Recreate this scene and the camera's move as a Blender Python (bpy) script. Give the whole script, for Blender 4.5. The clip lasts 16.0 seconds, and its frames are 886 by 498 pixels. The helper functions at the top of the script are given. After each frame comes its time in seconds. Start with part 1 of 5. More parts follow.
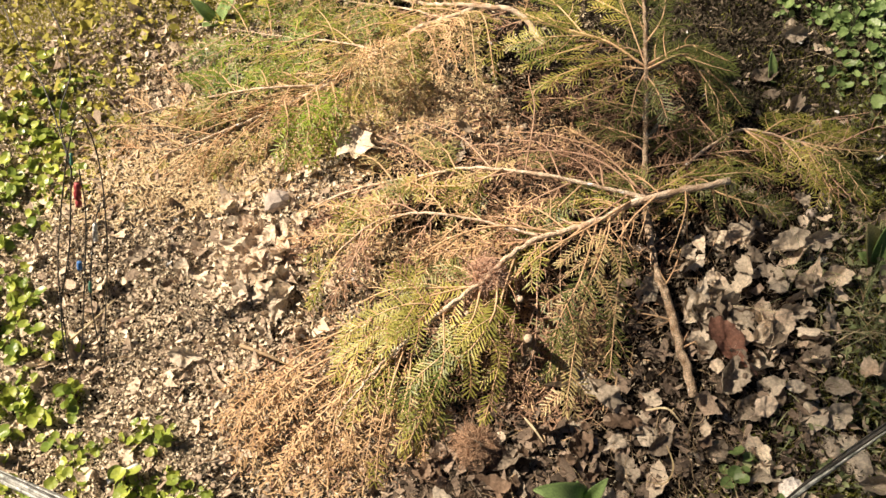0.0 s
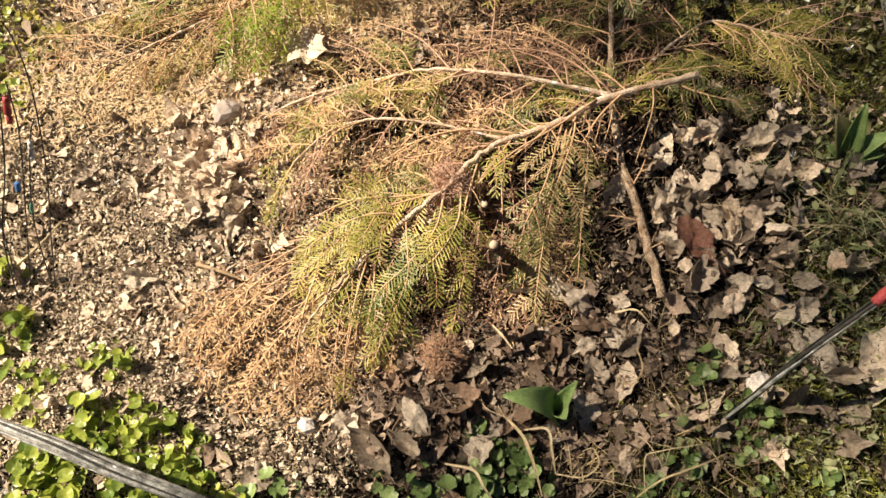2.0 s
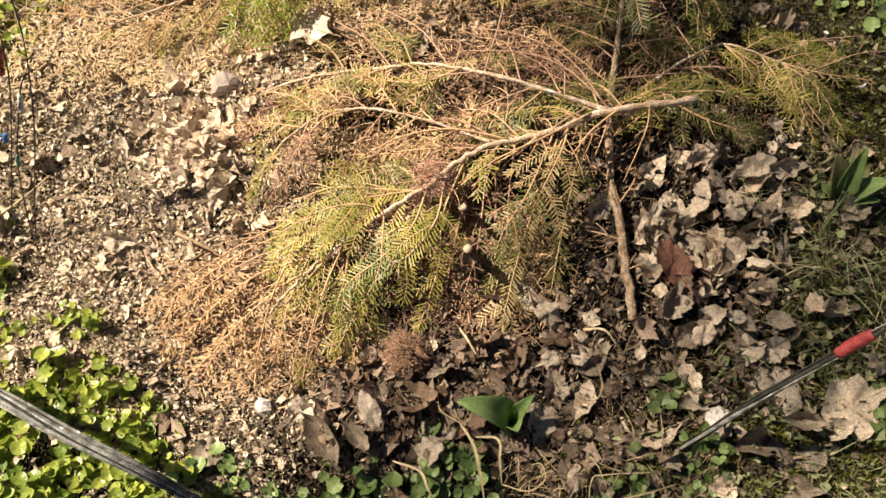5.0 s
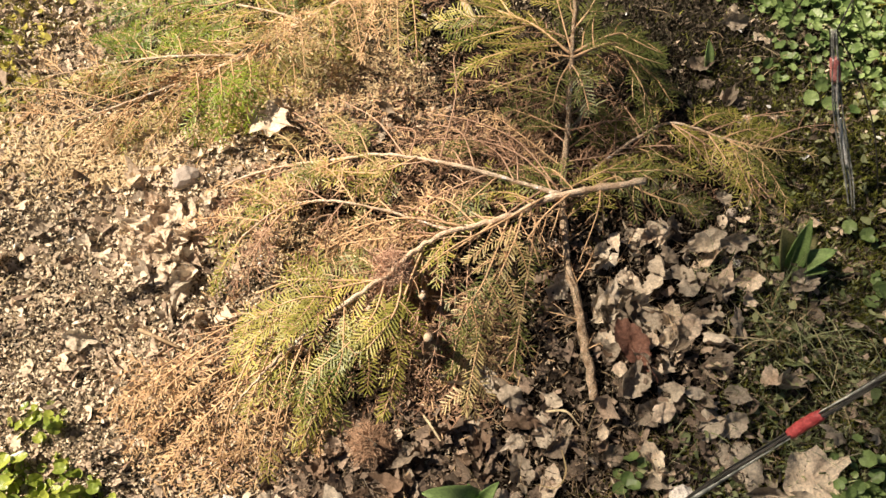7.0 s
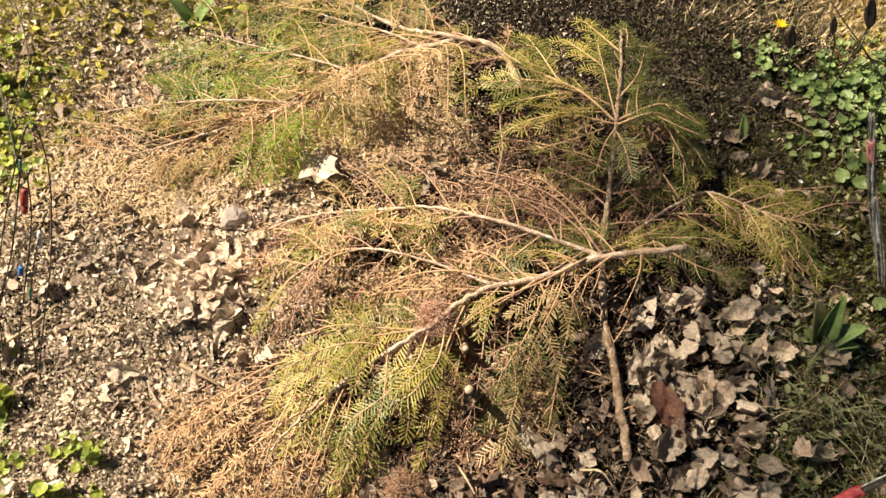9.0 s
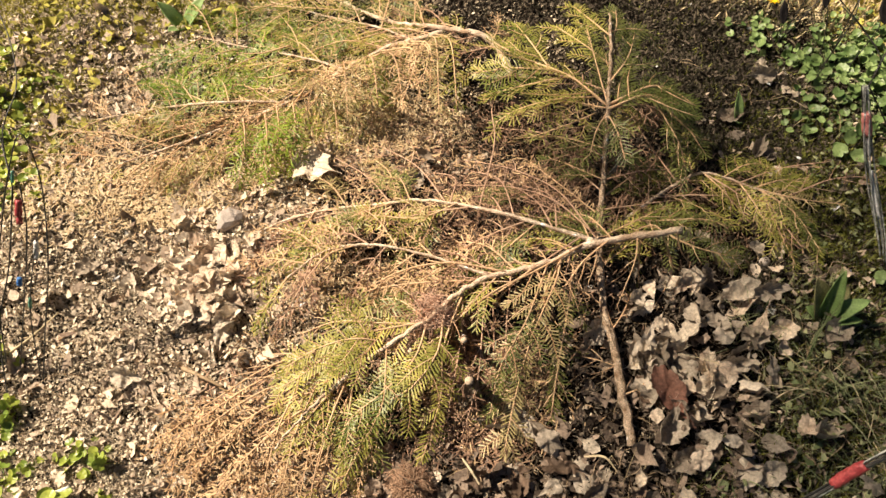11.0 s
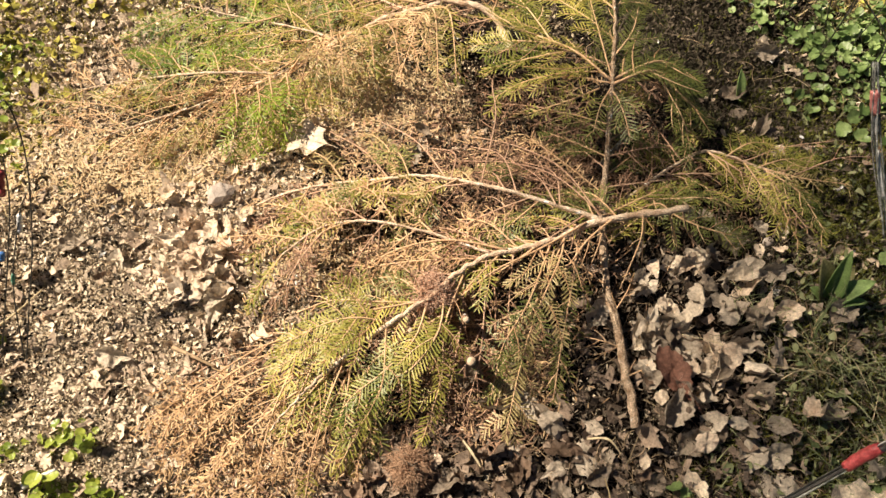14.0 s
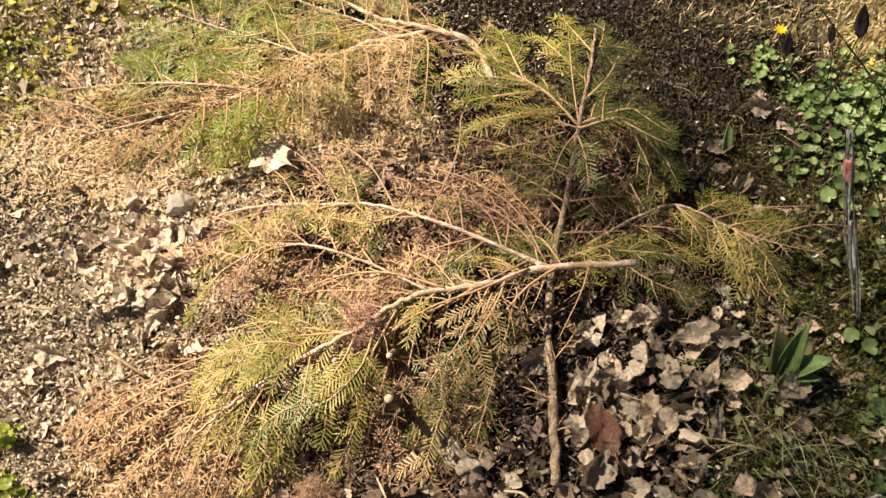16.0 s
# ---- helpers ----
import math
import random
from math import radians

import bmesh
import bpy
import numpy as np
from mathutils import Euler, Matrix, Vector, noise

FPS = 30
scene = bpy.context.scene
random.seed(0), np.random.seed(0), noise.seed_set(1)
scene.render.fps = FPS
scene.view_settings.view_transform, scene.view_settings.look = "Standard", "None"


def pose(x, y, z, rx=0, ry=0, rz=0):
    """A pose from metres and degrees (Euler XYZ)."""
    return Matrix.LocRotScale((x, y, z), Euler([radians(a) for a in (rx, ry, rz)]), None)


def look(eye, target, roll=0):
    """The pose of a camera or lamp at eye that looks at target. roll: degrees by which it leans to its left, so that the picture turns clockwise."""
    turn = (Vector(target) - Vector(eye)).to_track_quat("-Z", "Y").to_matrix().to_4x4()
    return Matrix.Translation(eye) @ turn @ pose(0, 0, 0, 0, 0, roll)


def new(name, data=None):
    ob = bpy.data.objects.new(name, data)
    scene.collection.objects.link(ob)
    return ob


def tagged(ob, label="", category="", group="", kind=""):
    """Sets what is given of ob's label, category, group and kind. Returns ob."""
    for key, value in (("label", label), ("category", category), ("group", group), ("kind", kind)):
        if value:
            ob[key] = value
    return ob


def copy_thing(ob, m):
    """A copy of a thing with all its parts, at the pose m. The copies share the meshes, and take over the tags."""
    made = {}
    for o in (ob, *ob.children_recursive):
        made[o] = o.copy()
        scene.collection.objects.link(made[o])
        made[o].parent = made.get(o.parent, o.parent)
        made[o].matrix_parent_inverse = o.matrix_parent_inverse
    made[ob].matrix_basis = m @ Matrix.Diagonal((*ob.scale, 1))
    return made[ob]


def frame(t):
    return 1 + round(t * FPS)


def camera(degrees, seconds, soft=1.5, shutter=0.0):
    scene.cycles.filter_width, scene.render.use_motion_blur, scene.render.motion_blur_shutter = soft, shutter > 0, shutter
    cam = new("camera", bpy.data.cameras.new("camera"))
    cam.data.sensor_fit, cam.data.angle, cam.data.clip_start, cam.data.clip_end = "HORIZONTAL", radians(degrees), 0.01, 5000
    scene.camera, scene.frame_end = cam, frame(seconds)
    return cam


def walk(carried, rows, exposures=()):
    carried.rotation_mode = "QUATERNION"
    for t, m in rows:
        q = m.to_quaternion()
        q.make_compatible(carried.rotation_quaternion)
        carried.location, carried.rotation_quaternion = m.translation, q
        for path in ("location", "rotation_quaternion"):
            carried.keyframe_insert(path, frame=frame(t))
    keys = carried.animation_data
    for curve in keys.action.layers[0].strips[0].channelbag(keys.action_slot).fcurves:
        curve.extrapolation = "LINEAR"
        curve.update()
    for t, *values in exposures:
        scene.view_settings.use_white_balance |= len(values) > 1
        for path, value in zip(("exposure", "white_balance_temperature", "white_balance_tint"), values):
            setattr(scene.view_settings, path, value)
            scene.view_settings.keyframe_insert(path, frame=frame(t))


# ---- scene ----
cam = camera(59.7, 16.0, 1.5)
PATH = [
    (0, (0.076, 0.057, 1.206), (0.037, 1.148, -0.47), -5.2),
    (0.5, (0.071, 0.061, 1.199), (0.07, 1.118, -0.499), -3.8),
    (1, (0.08, 0.059, 1.198), (0.102, 1.097, -0.512), -3.4),
    (1.5, (0.088, 0.056, 1.188), (0.119, 1.047, -0.549), -3.8),
    (2, (0.085, 0.067, 1.161), (0.109, 0.965, -0.626), -4.2),
    (2.5, (0.082, 0.074, 1.154), (0.158, 0.954, -0.64), -1.5),
    (3, (0.085, 0.078, 1.157), (0.185, 0.96, -0.636), -0.3),
    (3.5, (0.097, 0.077, 1.153), (0.2, 0.93, -0.653), 0.0),
    (4, (0.133, 0.09, 1.155), (0.207, 0.922, -0.662), -0.1),
    (4.2, (0.163, 0.092, 1.159), (0.194, 0.937, -0.654), -1.6),
    (6.3, (0.139, 0.093, 1.179), (0.082, 0.958, -0.623), -0.0),
    (6.5, (0.162, 0.11, 1.189), (0.14, 1.014, -0.595), -0.2),
    (7, (0.189, 0.136, 1.211), (0.211, 1.107, -0.537), -0.2),
    (7.5, (0.178, 0.142, 1.23), (0.19, 1.175, -0.483), 1.5),
    (8, (0.147, 0.14, 1.235), (0.168, 1.19, -0.467), 3.7),
    (8.5, (0.118, 0.131, 1.237), (0.155, 1.195, -0.456), 4.2),
    (8.7, (0.112, 0.129, 1.239), (0.145, 1.202, -0.449), 3.8),
    (10.8, (0.127, 0.133, 1.243), (0.137, 1.215, -0.439), 0.4),
    (11, (0.138, 0.13, 1.239), (0.137, 1.19, -0.457), -0.5),
    (11.5, (0.149, 0.132, 1.238), (0.178, 1.183, -0.464), 1.1),
    (12, (0.143, 0.13, 1.237), (0.198, 1.176, -0.467), 2.5),
    (12.5, (0.139, 0.133, 1.235), (0.209, 1.179, -0.469), 3.1),
    (13, (0.135, 0.131, 1.232), (0.204, 1.17, -0.476), 2.2),
    (13.5, (0.133, 0.131, 1.224), (0.204, 1.153, -0.493), 2.4),
    (14, (0.104, 0.143, 1.203), (0.155, 1.163, -0.517), 2.4),
    (14.5, (0.094, 0.155, 1.191), (0.118, 1.166, -0.535), 2.5),
    (15, (0.096, 0.154, 1.191), (0.119, 1.169, -0.532), 2.6),
    (15.5, (0.148, 0.161, 1.194), (0.171, 1.202, -0.514), 3.2),
    (16, (0.281, 0.184, 1.203), (0.199, 1.238, -0.495), 1.6),
]
walk(cam, [(t, look(eye, target, roll)) for t, eye, target, roll in PATH], ((0, 1.05, 6750, 13), (16, 1.05, 6750, 13)))

# ---- light: low spring sun from the far left, clear sky ----
SUN_TO = Vector((-0.64, 0.22, 0.74)).normalized()
world = bpy.data.worlds.new("sky")
scene.world = world
world.use_nodes = True
wn = world.node_tree.nodes
sky = wn.new("ShaderNodeTexSky")
sky.sky_type, sky.sun_disc = "NISHITA", False
sky.sun_elevation, sky.sun_rotation = math.asin(SUN_TO.z), math.atan2(SUN_TO.x, SUN_TO.y)
wn["Background"].inputs["Strength"].default_value = 0.013
world.node_tree.links.new(sky.outputs[0], wn["Background"].inputs["Color"])
sun = new("sun", bpy.data.lights.new("sun", "SUN"))
sun.data.energy, sun.data.angle, sun.data.color = 5.0, radians(0.6), (1.0, 0.865, 0.69)
sun.matrix_world = look(SUN_TO * 8, (0, 0, 0))


# ---- materials ----
def material(name, stops, rough=0.8, rnd="island", rw=0.6, scale=9.0, fine=160.0, grain=0.35, bump=0.3, depth=0.002, trans=0.0, spec=0.25):
    """stops: colours from low to high; the value is mixed from a random number a piece and a large noise; a fine noise adds grain and relief."""
    m = bpy.data.materials.new(name)
    m.use_nodes = True
    n, l = m.node_tree.nodes, m.node_tree.links
    out, bsdf = n["Material Output"], n["Principled BSDF"]
    geo = n.new("ShaderNodeNewGeometry")

    def noise_at(s, detail):
        t = n.new("ShaderNodeTexNoise")
        t.inputs["Scale"].default_value, t.inputs["Detail"].default_value = s, detail
        l.new(geo.outputs["Position"], t.inputs["Vector"])
        r = n.new("ShaderNodeMapRange")
        r.inputs["From Min"].default_value, r.inputs["From Max"].default_value = 0.3, 0.7
        l.new(t.outputs["Fac"], r.inputs["Value"])
        return r.outputs["Result"]

    def calc(op, a, b):
        k = n.new("ShaderNodeMath")
        k.operation = op
        for i, v in enumerate((a, b)):
            if isinstance(v, float):
                k.inputs[i].default_value = v
            else:
                l.new(v, k.inputs[i])
        return k.outputs[0]

    big, small = noise_at(scale, 3.0), noise_at(fine, 4.0)
    value = big
    if rnd == "island":
        value = calc("ADD", calc("MULTIPLY", geo.outputs["Random Per Island"], rw), calc("MULTIPLY", big, 1 - rw))
    elif rnd == "object":
        info = n.new("ShaderNodeObjectInfo")
        value = calc("ADD", calc("MULTIPLY", info.outputs["Random"], rw), calc("MULTIPLY", big, 1 - rw))
    ramp = n.new("ShaderNodeValToRGB")
    el = ramp.color_ramp.elements
    for i, c in enumerate(stops):
        p = i / max(1, len(stops) - 1)
        e = el[i] if i < 2 and (i == 0 or len(stops) == 2) else (el[1] if i == len(stops) - 1 else el.new(p))
        e.position, e.color = p, (*c, 1)
    l.new(value, ramp.inputs["Fac"])
    mul = n.new("ShaderNodeMix")
    mul.data_type, mul.blend_type = "RGBA", "MULTIPLY"
    mul.inputs["Factor"].default_value = 1.0
    l.new(ramp.outputs["Color"], mul.inputs[6])
    g = calc("ADD", calc("MULTIPLY", small, 2 * grain), 1 - grain)
    l.new(g, mul.inputs[7])
    l.new(mul.outputs[2], bsdf.inputs["Base Color"])
    bsdf.inputs["Roughness"].default_value = rough
    bsdf.inputs["Specular IOR Level"].default_value = spec
    if bump:
        b = n.new("ShaderNodeBump")
        b.inputs["Strength"].default_value, b.inputs["Distance"].default_value = bump, depth
        l.new(small, b.inputs["Height"])
        l.new(b.outputs["Normal"], bsdf.inputs["Normal"])
    if trans:
        tr, mix = n.new("ShaderNodeBsdfTranslucent"), n.new("ShaderNodeMixShader")
        l.new(mul.outputs[2], tr.inputs["Color"])
        mix.inputs[0].default_value = trans
        l.new(bsdf.outputs[0], mix.inputs[1])
        l.new(tr.outputs[0], mix.inputs[2])
        l.new(mix.outputs[0], out.inputs["Surface"])
    return m


BRIGHT_MOSS = material("yellow_moss", [(0.13, 0.14, 0.02), (0.38, 0.36, 0.05), (0.64, 0.57, 0.13)], rw=0.6, scale=14, grain=0.2, bump=0, trans=0.25)
# darker than the soil itself: shade in the litter's gaps is part of this colour
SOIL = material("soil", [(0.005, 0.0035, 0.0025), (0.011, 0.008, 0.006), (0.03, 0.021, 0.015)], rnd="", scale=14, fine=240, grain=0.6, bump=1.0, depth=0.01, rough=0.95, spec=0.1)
CRUMB = material("crumbled_leaf", [(0.07, 0.042, 0.023), (0.27, 0.175, 0.095), (0.52, 0.365, 0.21), (0.7, 0.53, 0.335), (0.92, 0.79, 0.58)], rw=0.85, scale=7, fine=220, trans=0.1)
SCRAP = material("torn_leaf_scrap", [(0.12, 0.075, 0.05), (0.32, 0.215, 0.15), (0.56, 0.42, 0.3), (0.85, 0.7, 0.53)], rw=0.8, scale=25, fine=220, grain=0.3, bump=0.4, trans=0.12)
PALE_CRUMB = material("cream_leaf_fleck", [(0.6, 0.48, 0.33), (0.78, 0.66, 0.49), (0.9, 0.81, 0.66)], rw=0.7, scale=30, fine=220, grain=0.2, trans=0.12)
# dark leaf mould; the shade of deep gaps is put into its colour too
SHADE_DARK_CRUMB = material("shade_dark_crumbled_leaf", [(0.004, 0.003, 0.002), (0.007, 0.005, 0.004), (0.01, 0.0075, 0.0055), (0.016, 0.012, 0.009), (0.03, 0.024, 0.017), (0.16, 0.13, 0.095)], rw=0.85, scale=7, fine=220, spec=0.1)
TORN = material("torn_brown_leaf", [(0.02, 0.014, 0.01), (0.05, 0.034, 0.025), (0.16, 0.11, 0.08), (0.45, 0.345, 0.26)], rw=0.8, scale=20, fine=230, grain=0.35, bump=0.4, trans=0.15, rough=0.75)
LEAF = material("dead_leaf", [(0.14, 0.104, 0.072), (0.34, 0.268, 0.19), (0.53, 0.445, 0.335), (0.72, 0.63, 0.5)], rnd="object", rw=0.75, scale=40, fine=230, grain=0.3, bump=0.4, trans=0.18, rough=0.7)
DARK_LEAF = material("brown_dead_leaf", [(0.06, 0.04, 0.027), (0.13, 0.087, 0.058), (0.26, 0.18, 0.125)], rnd="object", rw=0.75, scale=40, fine=230, grain=0.3, bump=0.4, trans=0.15, rough=0.7)
PALE_LEAF = material("pale_dead_leaf", [(0.48, 0.35, 0.25), (0.68, 0.55, 0.41), (0.84, 0.74, 0.58)], rnd="object", rw=0.5, scale=50, fine=230, grain=0.3, bump=0.4, trans=0.15, rough=0.7)
RED_LEAF = material("red_brown_leaf", [(0.17, 0.08, 0.056), (0.28, 0.145, 0.1)], rnd="object", rw=0.4, scale=50, fine=230, trans=0.12, rough=0.6)
BARK = material("fir_bark", [(0.46, 0.31, 0.2), (0.72, 0.54, 0.38), (0.87, 0.73, 0.56)], rnd="", scale=60, fine=420, grain=0.35, bump=0.6, depth=0.003)
TAN_BARK = material("tan_bark", [(0.34, 0.215, 0.125), (0.58, 0.43, 0.28), (0.78, 0.62, 0.45)], rnd="", scale=90, fine=420, grain=0.5, bump=0.9, depth=0.004)
OLD_BARK = material("old_bark", [(0.16, 0.095, 0.06), (0.3, 0.19, 0.125), (0.46, 0.32, 0.22)], rnd="", scale=60, fine=420, grain=0.45, bump=0.9, depth=0.003)
TWIG = material("fir_twig", [(0.4, 0.22, 0.105), (0.62, 0.39, 0.21), (0.78, 0.56, 0.35)], rw=0.6, scale=12, fine=420, grain=0.35)
RED_TWIG = material("dry_fir_twig", [(0.29, 0.15, 0.09), (0.5, 0.305, 0.195), (0.7, 0.49, 0.345)], rw=0.6, scale=12, fine=420, grain=0.35)
CUT = material("cut_wood", [(0.58, 0.43, 0.29), (0.74, 0.6, 0.44)], rnd="", scale=120, fine=500, grain=0.15, bump=0.2)
NEEDLE = {
    "vivid": material("bright_green_fir_needles", [(0.055, 0.14, 0.01), (0.16, 0.28, 0.02), (0.36, 0.45, 0.05)], rw=0.25, scale=14, grain=0.15, bump=0, trans=0.24, rough=0.45, spec=0.4),
    "green": material("green_fir_needles", [(0.055, 0.085, 0.02), (0.14, 0.175, 0.04), (0.29, 0.3, 0.085)], rw=0.25, scale=14, grain=0.15, bump=0, trans=0.24, rough=0.45, spec=0.4),
    "olive": material("fading_fir_needles", [(0.07, 0.125, 0.012), (0.2, 0.26, 0.025), (0.38, 0.41, 0.055), (0.55, 0.48, 0.12)], rw=0.25, scale=14, grain=0.15, bump=0, trans=0.24, rough=0.45, spec=0.4),
    "faded": material("faded_fir_needles", [(0.2, 0.175, 0.045), (0.4, 0.345, 0.1), (0.6, 0.49, 0.19), (0.72, 0.58, 0.3)], rw=0.3, scale=14, grain=0.15, bump=0, trans=0.24, rough=0.45, spec=0.4),
    "dry": material("dry_fir_needles", [(0.34, 0.2, 0.09), (0.58, 0.385, 0.2), (0.77, 0.57, 0.335)], rw=0.5, scale=12, grain=0.15, bump=0, trans=0.12, rough=0.6),
    "pale": material("pale_dry_fir_needles", [(0.42, 0.29, 0.15), (0.64, 0.48, 0.27), (0.8, 0.66, 0.42)], rw=0.6, scale=12, grain=0.15, bump=0, trans=0.12, rough=0.6),
    "red": material("red_brown_fir_needles", [(0.09, 0.045, 0.03), (0.24, 0.135, 0.085), (0.5, 0.32, 0.205)], rw=0.6, scale=10, grain=0.15, bump=0, trans=0.1, rough=0.6),
}
CELANDINE = material("celandine_leaf", [(0.11, 0.2, 0.035), (0.3, 0.42, 0.06), (0.54, 0.6, 0.11)], rnd="object", rw=0.6, scale=25, fine=260, grain=0.15, bump=0.15, trans=0.3, rough=0.35, spec=0.5)
DEEP_GREEN = material("ground_ivy_leaf", [(0.045, 0.1, 0.022), (0.14, 0.25, 0.055), (0.34, 0.46, 0.17)], rnd="object", rw=0.6, scale=25, fine=260, grain=0.2, bump=0.2, trans=0.25, rough=0.4, spec=0.5)
TULIP = material("tulip_leaf", [(0.15, 0.24, 0.07), (0.25, 0.42, 0.12), (0.4, 0.57, 0.22)], rnd="object", rw=0.55, scale=30, fine=300, grain=0.2, bump=0.15, trans=0.3, rough=0.5, spec=0.35)
DULL_TULIP = material("dull_tulip_leaf", [(0.12, 0.12, 0.05), (0.2, 0.2, 0.08), (0.28, 0.27, 0.12)], rnd="object", rw=0.4, scale=40, fine=300, grain=0.25, bump=0.2, trans=0.2, rough=0.6, spec=0.3)
GRASS = material("green_grass", [(0.1, 0.15, 0.05), (0.24, 0.31, 0.12), (0.5, 0.52, 0.28)], rw=0.8, grain=0.15, bump=0, trans=0.25, rough=0.5)
BLADE = material("green_grass_blade", [(0.1, 0.15, 0.05), (0.24, 0.31, 0.12), (0.5, 0.52, 0.28)], rnd="object", rw=0.8, grain=0.15, bump=0, trans=0.25, rough=0.5)
STRAW = material("dry_grass", [(0.42, 0.31, 0.15), (0.6, 0.48, 0.27), (0.72, 0.62, 0.4)], rw=0.8, grain=0.2, bump=0, trans=0.15, rough=0.6)
DRY_BLADE = material("dry_grass_blade", [(0.42, 0.31, 0.15), (0.6, 0.48, 0.27), (0.72, 0.62, 0.4)], rnd="object", rw=0.8, grain=0.2, bump=0, trans=0.15, rough=0.6)
FIBRE = material("plant_fibre", [(0.09, 0.055, 0.035), (0.28, 0.18, 0.1), (0.55, 0.41, 0.25)], rw=0.85, grain=0.25, bump=0)
MOSS = material("moss", [(0.006, 0.01, 0.003), (0.025, 0.035, 0.008), (0.12, 0.145, 0.025), (0.36, 0.38, 0.08)], rw=0.45, scale=32, grain=0.2, bump=0, trans=0.2)
STONE = material("pale_stone", [(0.3, 0.25, 0.215), (0.42, 0.36, 0.31), (0.54, 0.48, 0.42)], rnd="object", rw=0.3, scale=40, fine=330, grain=0.15, bump=0.25)
WHITE_STONE = material("white_stone", [(0.62, 0.57, 0.52), (0.8, 0.76, 0.7)], rnd="", scale=90, fine=330, grain=0.3, bump=0.5)
WIRE = material("dark_wire", [(0.012, 0.012, 0.012), (0.03, 0.03, 0.028), (0.075, 0.07, 0.06)], rnd="", scale=60, fine=400, grain=0.4, rough=0.45, spec=0.5)
GREY_ROD = material("grey_green_rod", [(0.1, 0.11, 0.1), (0.3, 0.32, 0.3), (0.58, 0.6, 0.56)], rnd="", scale=90, fine=400, grain=0.35, rough=0.4, spec=0.5)
DULL_ROD = material("weathered_grey_rod", [(0.1, 0.1, 0.093), (0.22, 0.22, 0.2), (0.42, 0.42, 0.38)], rnd="", scale=90, fine=400, grain=0.4, rough=0.6, spec=0.3)
RED_TAPE = material("red_tape", [(0.28, 0.03, 0.035), (0.48, 0.09, 0.09)], rnd="", scale=90, fine=300, grain=0.3, rough=0.45, spec=0.5)
PINK_TAPE = material("faded_red_tape", [(0.6, 0.17, 0.16), (0.8, 0.36, 0.33)], rnd="", scale=90, fine=300, grain=0.3, rough=0.5)
WHITE_TAPE = material("white_tape", [(0.55, 0.57, 0.56), (0.8, 0.8, 0.78)], rnd="", scale=90, fine=300, grain=0.2, rough=0.5)
BLUE_TAPE = material("blue_tape", [(0.03, 0.12, 0.36), (0.1, 0.27, 0.6)], rnd="", scale=90, fine=300, grain=0.25, rough=0.5)
GREEN_TAPE = material("green_tape", [(0.06, 0.22, 0.16), (0.14, 0.34, 0.25)], rnd="", scale=90, fine=300, grain=0.25, rough=0.5)
BLACK_METAL = material("black_metal_leaf", [(0.008, 0.007, 0.008), (0.022, 0.019, 0.018)], rnd="", scale=60, fine=300, grain=0.3, rough=0.85, spec=0.1)
# dark moss, blackened further to carry the shade between its tufts
SHADE_DARK_MOSS = material("dark_moss", [(0.005, 0.006, 0.003), (0.01, 0.011, 0.005), (0.03, 0.031, 0.012), (0.16, 0.145, 0.095)], rw=0.75, scale=30, grain=0.2, bump=0, trans=0.1)
YELLOW = material("yellow_petal", [(0.75, 0.5, 0.01), (0.85, 0.65, 0.03)], rnd="", scale=60, grain=0.1, bump=0, trans=0.2, rough=0.4)
PINK_TUFT = material("reddish_dry_tuft", [(0.36, 0.19, 0.125), (0.58, 0.36, 0.25), (0.74, 0.54, 0.4)], rw=0.8, grain=0.2, bump=0)
TUFT = material("dry_flower_tuft", [(0.24, 0.14, 0.085), (0.42, 0.26, 0.16), (0.58, 0.39, 0.26)], rw=0.8, grain=0.2, bump=0)


# ---- mesh helpers ----
R = np.random.default_rng(7)


def build(name, verts, faces, mats, parent=None, label="", smooth=False, index=None):
    """One mesh object; faces is an array (or list of arrays) of quads or triangles."""
    me = bpy.data.meshes.new(name)
    verts = np.asarray(verts, dtype=np.float32).reshape(-1, 3)
    groups = [np.asarray(f, dtype=np.int32) for f in (faces if isinstance(faces, list) else [faces])]
    loops = np.concatenate([f.ravel() for f in groups])
    sizes = np.concatenate([np.full(len(f), f.shape[1]) for f in groups])
    me.vertices.add(len(verts))
    me.vertices.foreach_set("co", verts.ravel())
    me.loops.add(len(loops))
    me.loops.foreach_set("vertex_index", loops)
    me.polygons.add(len(sizes))
    me.polygons.foreach_set("loop_start", np.concatenate([[0], np.cumsum(sizes)[:-1]]).astype(np.int32))
    if smooth:
        me.polygons.foreach_set("use_smooth", np.ones(len(sizes), dtype=bool))
    for m in mats if isinstance(mats, (list, tuple)) else [mats]:
        me.materials.append(m)
    if index is not None:
        me.polygons.foreach_set("material_index", np.asarray(index, dtype=np.int32))
    me.update(calc_edges=True)
    me.validate()
    ob = new(name, me)
    if parent is not None:
        hang(ob, parent)
    if label:
        ob["label"] = label
    return ob


def hang(ob, parent):
    """Makes ob a part of parent and leaves it where it is."""
    m = parent.matrix_basis.copy()
    up = parent.parent
    if up is not None:
        m = up.matrix_basis @ parent.matrix_parent_inverse @ m
    ob.parent, ob.matrix_parent_inverse = parent, m.inverted()


def empty(name, base, label, category, group=""):
    ob = new(name)
    ob.empty_display_size = 0.02
    ob.matrix_basis = Matrix.Translation(base)
    return tagged(ob, label, category, group)


